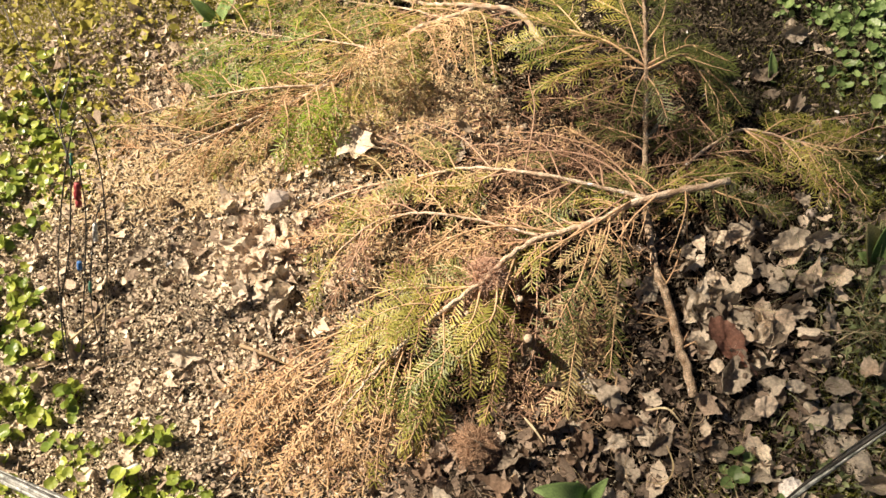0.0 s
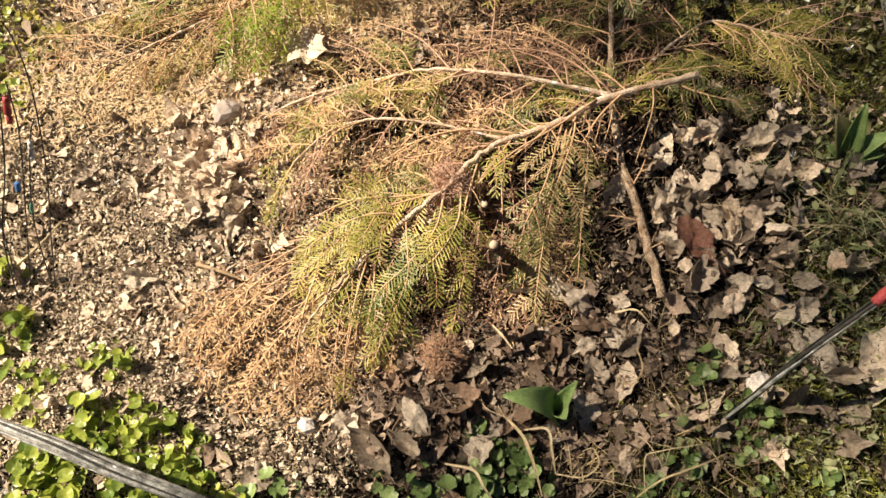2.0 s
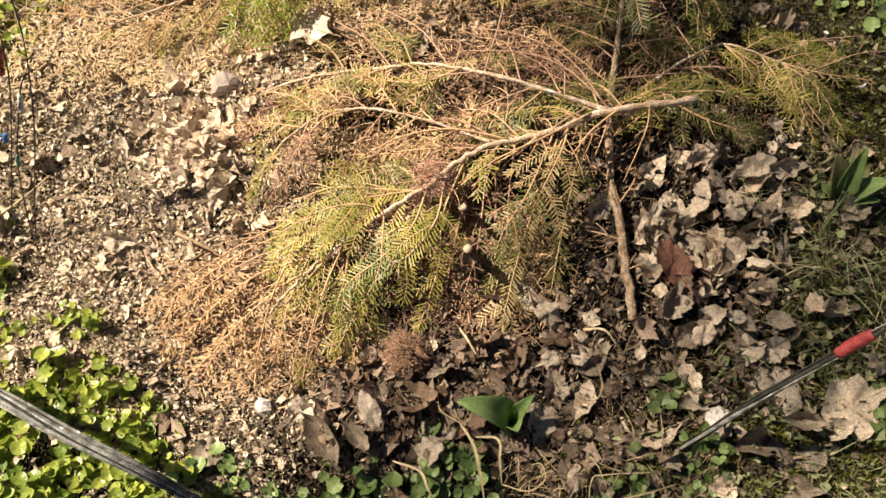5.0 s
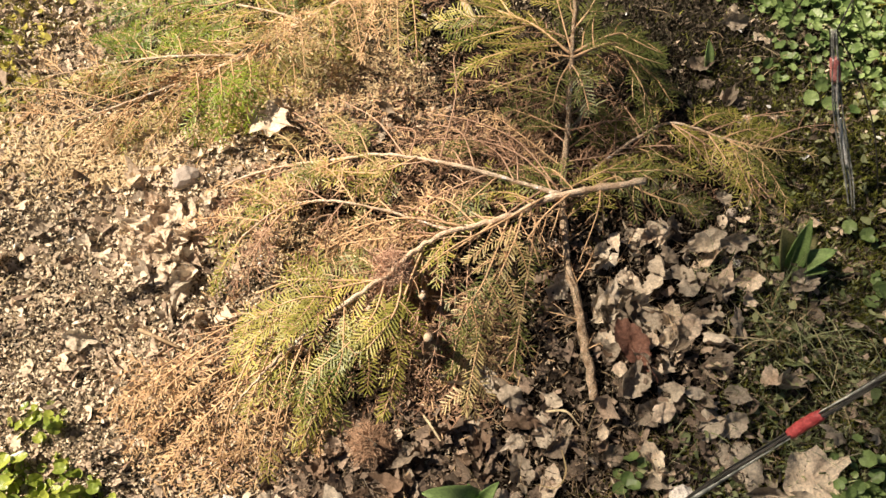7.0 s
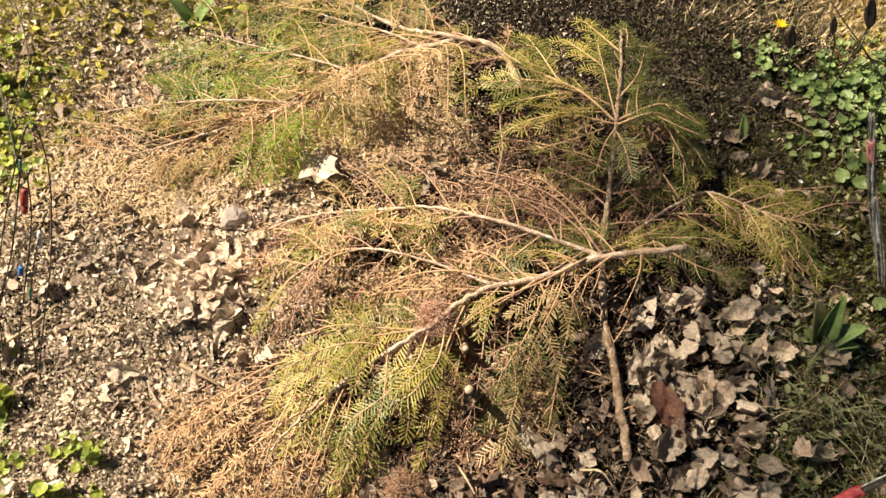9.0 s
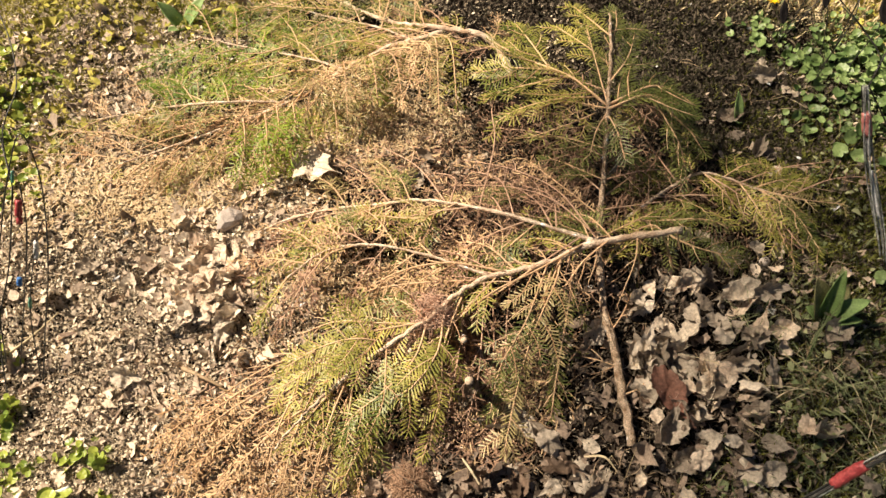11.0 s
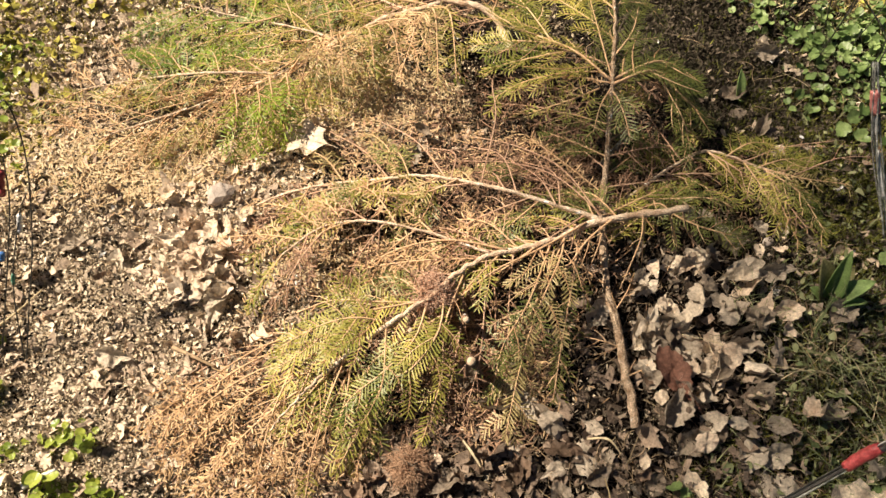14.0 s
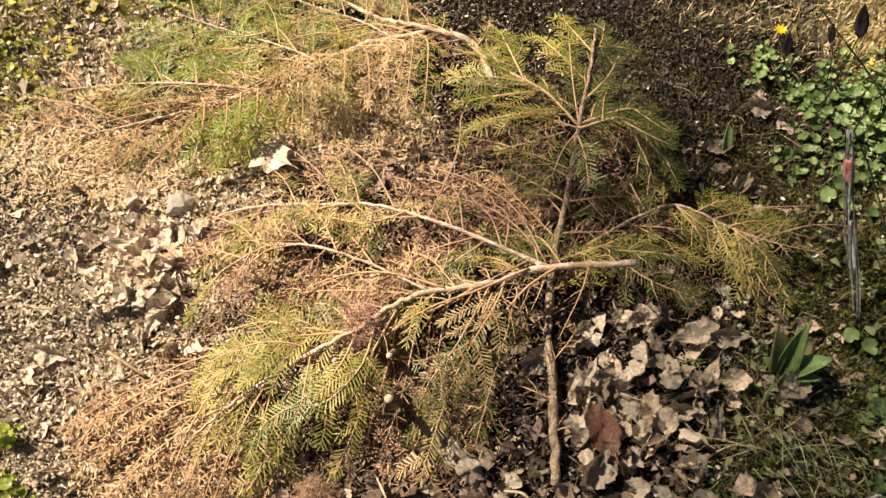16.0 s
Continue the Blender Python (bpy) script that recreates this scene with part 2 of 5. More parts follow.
class Soup:
    """Collects pieces of one mesh."""

    def __init__(self):
        self.v, self.q, self.t, self.n = [], [], [], 0

    def add(self, v, q=None, t=None):
        v = np.asarray(v, dtype=float).reshape(-1, 3)
        if q is not None and len(q):
            self.q.append(np.asarray(q) + self.n)
        if t is not None and len(t):
            self.t.append(np.asarray(t) + self.n)
        self.v.append(v)
        self.n += len(v)

    def make(self, name, mats, parent=None, label="", smooth=False):
        f = [np.concatenate(x) for x in (self.q, self.t) if x]
        return build(name, np.concatenate(self.v), f, mats, parent, label, smooth) if f else None


def unit(a):
    a = np.asarray(a, dtype=float)
    return a / np.maximum(np.linalg.norm(a, axis=-1, keepdims=True), 1e-9)


def curve(points, n):
    """n points along a smooth line through the given ones."""
    p = np.asarray(points, dtype=float)
    if len(p) == 2:
        return p[0] + (p[1] - p[0]) * np.linspace(0, 1, n)[:, None]
    p = np.concatenate([[2 * p[0] - p[1]], p, [2 * p[-1] - p[-2]]])
    s = np.linspace(0, len(p) - 3, n)
    i = np.minimum(s.astype(int), len(p) - 4)
    u = (s - i)[:, None]
    a, b, c, d = p[i], p[i + 1], p[i + 2], p[i + 3]
    return 0.5 * (2 * b + (c - a) * u + (2 * a - 5 * b + 4 * c - d) * u ** 2 + (3 * b - a - 3 * c + d) * u ** 3)


def tangents(p):
    return unit(np.gradient(p, axis=0))


def tube(p, r, sides=6, rough=0.0):
    """Verts and quads of a round rod along the points p, with closed ends."""
    p = np.asarray(p, dtype=float)
    r = np.broadcast_to(np.asarray(r, dtype=float), (len(p),))
    t = tangents(p)
    ref = np.where(np.abs(t[:, 2:3]) > 0.9, [[1.0, 0, 0]], [[0, 0, 1.0]])
    a = unit(np.cross(t, ref))
    b = np.cross(t, a)
    k = np.linspace(0, 2 * np.pi, sides, endpoint=False)
    rr = r[:, None] * (1 + rough * R.normal(size=(len(p), sides)))
    v = p[:, None] + rr[..., None] * (np.cos(k)[None, :, None] * a[:, None] + np.sin(k)[None, :, None] * b[:, None])
    i, j = np.meshgrid(np.arange(len(p) - 1), np.arange(sides), indexing="ij")
    q = np.stack([i * sides + j, i * sides + (j + 1) % sides, (i + 1) * sides + (j + 1) % sides, (i + 1) * sides + j], -1).reshape(-1, 4)
    v = np.concatenate([v.reshape(-1, 3), p[:1], p[-1:]])
    e, m = len(p) * sides, (len(p) - 1) * sides
    j = np.arange(sides)
    tri = np.concatenate([np.stack([np.full(sides, e), (j + 1) % sides, j], -1), np.stack([np.full(sides, e + 1), m + j, m + (j + 1) % sides], -1)])
    return v, q, tri


WAVES = [(R.uniform(-1, 1), R.uniform(-1, 1), R.uniform(0, 6.28)) for _ in range(14)]


def gz(x, y):
    """Height of the soil, a few centimetres of swell that fades away from the bed."""
    x, y = np.asarray(x, dtype=float), np.asarray(y, dtype=float)
    z = np.zeros(np.broadcast(x, y).shape)
    for i, (a, b, c) in enumerate(WAVES):
        f = 4.0 + 4.2 * i
        z = z + 0.02 / (1 + 0.9 * i) * np.sin(f * (a * x + b * y) + c)
    return z * np.exp(-((x / 3.5) ** 2 + ((y - 0.8) / 3.5) ** 2)) - 0.006


# ---- ground ----
def ground():
    def axis(lo, hi, step, far):
        mid = list(np.arange(lo, hi, step))
        out, s, a, b = [], step, lo, hi
        left, right = [], []
        while b < far:
            s *= 1.35
            b += s
            a -= s
            left.append(a)
            right.append(b)
        return np.array(left[::-1] + mid + right)

    xs, ys = axis(-1.5, 1.8, 0.014, 400), axis(-0.2, 2.4, 0.014, 400)
    x, y = np.meshgrid(xs, ys, indexing="ij")
    near = np.exp(-((x / 3) ** 4 + ((y - 0.9) / 3) ** 4))
    z = gz(x, y) + near * R.normal(0, 0.0022, x.shape)
    i, j = np.meshgrid(np.arange(len(xs) - 1), np.arange(len(ys) - 1), indexing="ij")
    k = len(ys)
    q = np.stack([i * k + j, (i + 1) * k + j, (i + 1) * k + j + 1, i * k + j + 1], -1).reshape(-1, 4)
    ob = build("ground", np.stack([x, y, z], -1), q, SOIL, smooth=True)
    tagged(ob, "dark crumbly garden soil under leaf litter", "ground", kind="structure")


ground()


# ---- unseen tree, added so its high thin crown half shades the bed's right side ----
def tree():
    root = empty("tree", (-2.2, 6.4, 0.0), "unseen tree added so that its thin crown shades part of the bed", "tree")
    top = np.array((-3.0, 2.9, 6.6))
    v, q, t = tube(curve([(-2.2, 6.4, -0.1), (-2.25, 6.1, 1.8), (-2.6, 4.7, 4.6), top], 40), np.linspace(0.14, 0.03, 40), 12, 0.04)
    build("trunk", v, [q, t], BARK, root, smooth=True)
    crown, wood = Soup(), Soup()
    for sx, sy, r, n, h in SHADE_CROWN:
        c = np.array((sx, sy, 0)) + np.array(SUN_TO) * (h / SUN_TO.z)
        wood.add(*tube(curve([top, (top + c) / 2 + (0, 0, 0.1), c], 10), np.linspace(0.02, 0.005, 10), 6))
        d = unit(R.normal(size=(n, 3))) * r * R.uniform(0.05, 1.0, (n, 1)) ** 0.5 * (1, 1, 0.7)
        for e in d[:14]:
            wood.add(*tube(curve([c, c + e * 0.5 + R.normal(0, 0.03, 3), c + e], 5), np.linspace(0.0025, 0.001, 5), 4))
        u, w, up = frames_at(n, 0.9)
        s = 0.016 * R.uniform(0.6, 1.3, (n, 1))
        vv = np.stack([c + d - u * s, c + d + w * s * 0.55 + up * s * 0.15, c + d + u * s, c + d - w * s * 0.55 + up * s * 0.15], 1)
        crown.add(vv.reshape(-1, 3), np.arange(n)[:, None] * 4 + np.arange(4)[None])
    wood.make("branches", BARK, root)
    crown.make("crown", CELANDINE, root)


# ---- litter, moss and clods: uncountable stuff ----
def blots(zones):
    """Random places from soft-edged ellipses (x, y, rx, ry, count)."""
    out = []
    for x, y, rx, ry, n in zones:
        a, d = R.uniform(0, 2 * np.pi, n), np.sqrt(R.uniform(0, 1, n)) * (1 + R.normal(0, 0.12, n))
        out.append(np.stack([x + rx * d * np.cos(a), y + ry * d * np.sin(a)], -1))
    return np.concatenate(out)


def frames_at(n, lean):
    """n random turned frames, leaning up to about lean radians off the level."""
    up = unit(np.stack([R.normal(0, lean, n), R.normal(0, lean, n), np.ones(n)], -1))
    a = R.uniform(0, 2 * np.pi, n)
    u = unit(np.cross(up, np.stack([np.cos(a), np.sin(a), np.zeros(n)], -1)))
    return u, np.cross(up, u), up


def flakes(name, mat, xy, size, lean, lift, label, category, corners=6, slim=(0.25, 0.9), vary=0.5):
    n, m = len(xy), corners
    u, v, w = frames_at(n, lean)
    s = np.minimum(R.lognormal(math.log(size), vary, n), size * 2.2)[:, None]
    c = np.stack([xy[:, 0], xy[:, 1], gz(xy[:, 0], xy[:, 1]) + R.uniform(0.001, lift, n)], -1)
    asp = R.uniform(*slim, n)[:, None]
    bend = R.normal(0, 0.55, (n, 1))
    twist = R.normal(0, 0.3, (n, 1))
    ring = []
    for k in range(m):
        ang = k / m * 2 * np.pi + R.normal(0, 0.28, (n, 1))
        rad = R.uniform(0.55, 1.3, (n, 1))
        a, b = np.cos(ang) * rad, np.sin(ang) * rad
        ring.append(c + u * s * a + v * s * asp * b + w * s * (bend * a * a + twist * a * b))
    verts = np.stack(ring + [c], 1)
    f = np.arange(n)[:, None] * (m + 1)
    t = np.concatenate([f + np.array([[k, (k + 1) % m, m]]) for k in range(m)])
    return tagged(build(name, verts, t, mat), label, category, kind="stuff")


def fibres(name, mat, xy, length, radius, rise, label, category, kink=0.5):
    soup = Soup()
    for x, y in xy:
        n, a = 5, R.uniform(0, 6.28)
        step = length * R.lognormal(0, 0.45) / n
        p, z = [], gz(x, y) + R.uniform(0.002, 0.012)
        for _ in range(n + 1):
            p.append((x, y, max(z, float(gz(x, y)) + 0.001)))
            a += R.normal(0, kink)
            x, y, z = x + step * math.cos(a), y + step * math.sin(a), z + R.normal(0, rise)
        soup.add(*tube(curve(p, 8), radius * R.uniform(0.6, 1.3) * np.linspace(1, 0.6, 8), 3))
    return tagged(soup.make(name, mat), label, category, kind="stuff")


def spikes(name, mat, xy, height, width, lean, label, category):
    n = len(xy)
    u, v, w = frames_at(n, lean)
    h = height * R.uniform(0.4, 1.25, n)[:, None]
    c = np.stack([xy[:, 0], xy[:, 1], gz(xy[:, 0], xy[:, 1]) - 0.001], -1)
    verts = np.stack([c - u * width, c + u * width, c + w * h * 0.6 + v * h * 0.1 + u * width * 0.7, c + w * h + v * h * 0.35], 1)
    f = np.arange(n)[:, None] * 4
    t = np.concatenate([f + np.array([[0, 1, 2]]), f + np.array([[0, 2, 3]])])
    return tagged(build(name, verts, t, mat), label, category, kind="stuff")


flakes("leaf_litter", CRUMB, blots([(-0.45, 0.75, 0.42, 0.42, 105000), (-0.55, 1.25, 0.55, 0.4, 45000), (-0.02, 1.2, 0.24, 0.16, 12000), (0.08, 1.1, 0.16, 0.06, 4000), (-0.95, 1.5, 0.35, 0.4, 18000), (-0.68, 1.32, 0.28, 0.24, 24000), (-0.95, 0.9, 0.3, 0.5, 10000), (-0.5, 1.75, 0.7, 0.25, 12000), (-0.26, 0.42, 0.22, 0.22, 20000), (0.1, 1.05, 0.4, 0.28, 1500), (-0.1, 1.55, 0.6, 0.3, 9000), (0.3, 0.55, 0.3, 0.25, 2500)]),
       0.0033, 0.8, 0.014, "tan and brown crumbled dead leaves on soil", "leaf litter", 4, (0.2, 0.6), 0.45)
flakes("leaf_scraps", SCRAP, blots([(-0.45, 0.78, 0.42, 0.45, 2200), (-0.3, 0.9, 0.14, 0.16, 900), (-0.5, 1.25, 0.5, 0.35, 2000), (-0.68, 1.32, 0.26, 0.22, 900), (-0.2, 0.44, 0.2, 0.2, 700), (-0.34, 0.64, 0.12, 0.1, 350), (0.08, 1.1, 0.16, 0.06, 260), (0.8, 0.55, 0.22, 0.4, 420), (0.9, 1.1, 0.25, 0.35, 260), (0.5, 0.45, 0.2, 0.2, 200)]),
       0.0085, 0.5, 0.016, "larger torn scraps of tan dead leaves", "leaf litter", 7, (0.25, 0.8))
flakes("pale_flecks", PALE_CRUMB, blots([(-0.45, 0.75, 0.42, 0.42, 5200), (-0.55, 1.2, 0.5, 0.35, 2600), (-0.29, 0.9, 0.12, 0.16, 500), (-0.2, 0.42, 0.2, 0.18, 700), (-0.4, 1.05, 0.3, 0.1, 900)]),
       0.0042, 0.6, 0.018, "small cream coloured flecks of dry leaf", "leaf litter", 5, (0.3, 0.8))
flakes("yellow_leaf_bits", BRIGHT_MOSS, blots([(-0.78, 1.35, 0.16, 0.18, 700), (-0.7, 1.15, 0.1, 0.14, 260), (-0.95, 1.55, 0.25, 0.2, 500), (-0.5, 1.55, 0.25, 0.12, 300), (1.2, 1.55, 0.16, 0.14, 400)]), 0.0075, 0.5, 0.02, "small yellow green leaves of low weeds", "weeds", 6, (0.4, 0.9))
flakes("weed_leaves", GRASS, blots([(0.86, 0.5, 0.2, 0.3, 420), (0.8, 0.22, 0.25, 0.15, 420), (0.55, 0.3, 0.15, 0.1, 160), (1.0, 0.9, 0.16, 0.3, 380), (0.62, 0.45, 0.1, 0.08, 60), (1.1, 1.3, 0.16, 0.2, 400)]), 0.006, 0.5, 0.022, "small green leaves of low weeds", "weeds", 6, (0.4, 0.9))
flakes("dark_leaf_litter", SHADE_DARK_CRUMB, blots([(0.72, 1.35, 0.4, 0.45, 26000), (0.75, 0.6, 0.35, 0.45, 14000), (0.35, 0.35, 0.35, 0.25, 7000), (1.15, 1.0, 0.4, 0.6, 8000), (0.5, 1.65, 0.6, 0.3, 14000), (0.3, 0.1, 0.7, 0.2, 6000), (-0.5, 0.8, 0.38, 0.4, 2500), (-0.1, 0.42, 0.26, 0.24, 10000), (0.26, 0.93, 0.36, 0.3, 14000), (0.3, 1.02, 0.2, 0.12, 6000), (-0.5, 1.3, 0.4, 0.3, 8000)]), 0.0042, 1.1, 0.018, "dark crumbs of leaf mould and soil, gap shade in their colour", "leaf mould", 4, (0.14, 0.45))
flakes("torn_leaves", TORN, blots([(0.46, 0.62, 0.18, 0.22, 260), (0.3, 0.4, 0.3, 0.13, 420), (0.08, 0.4, 0.18, 0.12, 900), (0.3, 0.3, 0.3, 0.08, 200)]), 0.0105, 0.4, 0.016, "torn brown pieces of dead leaves", "leaf litter")
flakes("bleached_bits", WHITE_TAPE, blots([(-0.106, 0.785, 0.02, 0.016, 45), (0.8, 1.2, 0.4, 0.4, 40), (-0.4, 0.75, 0.35, 0.35, 60)]), 0.0035, 0.8, 0.02, "small bleached white plant scraps", "plant scraps")
fibres("dry_stalks", FIBRE, blots([(-0.4, 0.8, 0.5, 0.5, 500), (-0.65, 1.3, 0.3, 0.25, 300), (0.6, 0.6, 0.45, 0.45, 400), (0.8, 0.6, 0.2, 0.35, 260), (0.75, 1.3, 0.25, 0.3, 70), (0.1, 1.2, 0.45, 0.4, 400), (0.2, 0.4, 0.5, 0.25, 320), (0.4, 0.32, 0.2, 0.12, 220), (0.1, 0.4, 0.16, 0.1, 160)]), 0.06, 0.0007, 0.004, "thin dry plant stalks strewn over the litter", "dry stalks")
spikes("moss", MOSS, blots([(0.86, 0.5, 0.2, 0.32, 8000), (0.78, 0.2, 0.3, 0.18, 12000), (1.0, 0.9, 0.2, 0.32, 9000), (0.7, 1.4, 0.28, 0.26, 1500), (0.5, 0.28, 0.2, 0.1, 3000), (0.9, 1.08, 0.18, 0.24, 5000), (0.62, 0.42, 0.12, 0.1, 1200)]), 0.02, 0.0014, 0.9, "olive green moss growing on soil", "moss")


spikes("dark_moss", SHADE_DARK_MOSS, blots([(0.74, 1.32, 0.2, 0.26, 16000), (0.6, 1.6, 0.4, 0.2, 9000), (0.9, 1.1, 0.16, 0.25, 8000), (0.78, 0.75, 0.1, 0.12, 3000), (0.78, 0.55, 0.16, 0.2, 5000)]), 0.014, 0.0013, 1.0, "dark moss and fibres on black soil, gap shade in their colour", "moss")
spikes("yellow_moss", BRIGHT_MOSS, blots([(-0.85, 1.4, 0.26, 0.26, 9000), (-0.6, 1.5, 0.2, 0.15, 4500), (-0.66, 1.12, 0.1, 0.16, 3500), (-1.05, 1.6, 0.3, 0.3, 6000), (-0.35, 1.03, 0.14, 0.05, 2500), (-0.8, 1.25, 0.2, 0.25, 6000), (-0.55, 1.62, 0.35, 0.15, 6000), (-0.9, 1.3, 0.25, 0.3, 9000), (1.22, 1.55, 0.18, 0.18, 7000), (1.2, 1.25, 0.08, 0.14, 2500)]), 0.02, 0.0024, 1.6, "bright yellow green moss in the sun", "moss")
# crown clumps: where each one's shade falls, its radius, leaves and height
SHADE_CROWN = [(0.38, 0.24, 0.32, 330, 6.8), (0.08, 0.3, 0.25, 210, 6.6), (0.82, 0.4, 0.44, 1050, 7.0), (0.98, 0.85, 0.36, 900, 7.2), (1.25, 0.45, 0.45, 800, 6.7), (0.6, 0.66, 0.34, 330, 7.1), (0.5, 0.98, 0.2, 260, 7.3), (0.7, 1.18, 0.2, 90, 7.2), (0.84, 1.3, 0.22, 170, 7.0), (0.42, 0.45, 0.24, 110, 6.9)]
tree()


# ---- fallen leaves ----
def leaf_mesh(name, lobes, depth, length, width, curl, cup, mat):
    """A dead leaf lying in its own plane: lobed outline, raised midrib, curled edge and a stalk."""
    rings, seg = 4, 36
    a = np.linspace(0, 2 * np.pi, seg, endpoint=False)
    rad = 1 - 0.6 * depth * (0.5 + 0.5 * np.cos(lobes * a + R.uniform(-0.3, 0.3))) * (0.55 + 0.45 * np.abs(np.sin(a / 2))) + R.normal(0, 0.05, seg)
    pull = 0.42 * np.exp(-((a - np.pi) / 0.25) ** 2) + 0.18 * np.exp(-(np.minimum(a, 2 * np.pi - a) / 0.2) ** 2)
    x0, y0 = length * (rad * np.cos(a) + pull * np.cos(a)), width * rad * np.sin(a)
    verts = [(0, 0, 0)]
    wob = R.normal(0, 1, 4)
    fold = R.uniform(0.05, 0.55) * (0.4 if mat is PALE_LEAF else 1.0)
    for k in range(1, rings + 1):
        f = k / rings
        x, y = x0 * f, y0 * f
        z = curl * (x / length) ** 2 * length + cup * (y / width) ** 2 * width + fold * np.abs(y)
        z = z + 0.09 * width * f * (wob[0] * np.sin(2 * a + wob[1]) + 0.9 * np.sin(5 * a + wob[2]) * f + 1.1 * np.sin(9 * a + wob[3]) * f * f)
        z = z + 0.17 * width * np.sin(3.6 * x / width + wob[2]) * np.sin(3.1 * y / width + wob[3]) + 0.05 * width * np.sin(8.5 * x / width + wob[1]) * np.sin(7.0 * y / width)
        verts += list(zip(x, y, z))
    t = [(0, 1 + j, 1 + (j + 1) % seg) for j in range(seg)]
    q = [(1 + k * seg + j, 1 + (k + 1) * seg + j, 1 + (k + 1) * seg + (j + 1) % seg, 1 + k * seg + (j + 1) % seg) for k in range(rings - 1) for j in range(seg)]
    soup = Soup()
    v = np.array(verts)
    v[:, 2] -= v[:, 2].min() * 0.5
    soup.add(v, q, t)
    tail = v[1 + (rings - 1) * seg + seg // 2]
    soup.add(*tube(curve([tail * (0.2, 0, 1) + (0, 0, 0.0006), tail, tail + (-0.35 * length, 0.1 * width, 0.08 * length)], 6), 0.0006, 4))
    ob = soup.make(name, mat, smooth=True)
    return ob


LEAF_KINDS = []
for lobes, depth, ln, wd in ((5, 0.26, 0.032, 0.027), (7, 0.24, 0.036, 0.024), (9, 0.16, 0.038, 0.02), (3, 0.1, 0.03, 0.021), (11, 0.12, 0.027, 0.023), (5, 0.18, 0.03, 0.026)):
    for m in (LEAF, LEAF, PALE_LEAF):
        LEAF_KINDS.append(leaf_mesh("dead_leaf", lobes, depth, ln, wd, R.uniform(-0.3, 0.8), (R.uniform(0.05, 0.6) if m is PALE_LEAF else R.uniform(0.2, 1.4)) * R.choice([1, 1, -0.7]), m))
LEAF_KINDS.append(leaf_mesh("dead_leaf", 9, 0.16, 0.04, 0.026, 0.25, 0.3, RED_LEAF))
for lobes, depth, ln, wd in ((5, 0.22, 0.036, 0.03), (7, 0.2, 0.038, 0.026), (3, 0.1, 0.034, 0.024), (9, 0.2, 0.04, 0.03)):
    LEAF_KINDS.append(leaf_mesh("dead_leaf", lobes, depth, ln, wd, R.uniform(-0.1, 0.6), R.uniform(0.1, 0.9), DARK_LEAF))
LEAF_KINDS.append(leaf_mesh("dead_leaf", 7, 0.36, 0.046, 0.042, 0.1, 0.15, PALE_LEAF))
used_leaf = set()
LEAF_WORDS = {DARK_LEAF.name: "dark red brown dead leaf on damp litter", LEAF.name: "curled tan brown dead leaf lying on the soil", PALE_LEAF.name: "pale cream dry leaf lying on the soil", RED_LEAF.name: "red brown dead leaf among tan leaves"}


def drop_leaf(kind, x, y, size=1.0, turn=None, lift=0.004, lean=0.28, label=""):
    src = LEAF_KINDS[kind]
    turn = R.uniform(0, 360) if turn is None else turn
    m = Matrix.Translation((x, y, float(gz(x, y)) + lift)) @ Euler((R.normal(0, lean), R.normal(0, lean), radians(turn))).to_matrix().to_4x4() @ Matrix.Scale(size, 4)
    if kind in used_leaf:
        ob = src.copy()
        scene.collection.objects.link(ob)
    else:
        ob, _ = src, used_leaf.add(kind)
    ob.matrix_basis = m
    return tagged(ob, label or LEAF_WORDS[src.data.materials[0].name], "dead leaf", "fallen leaves")


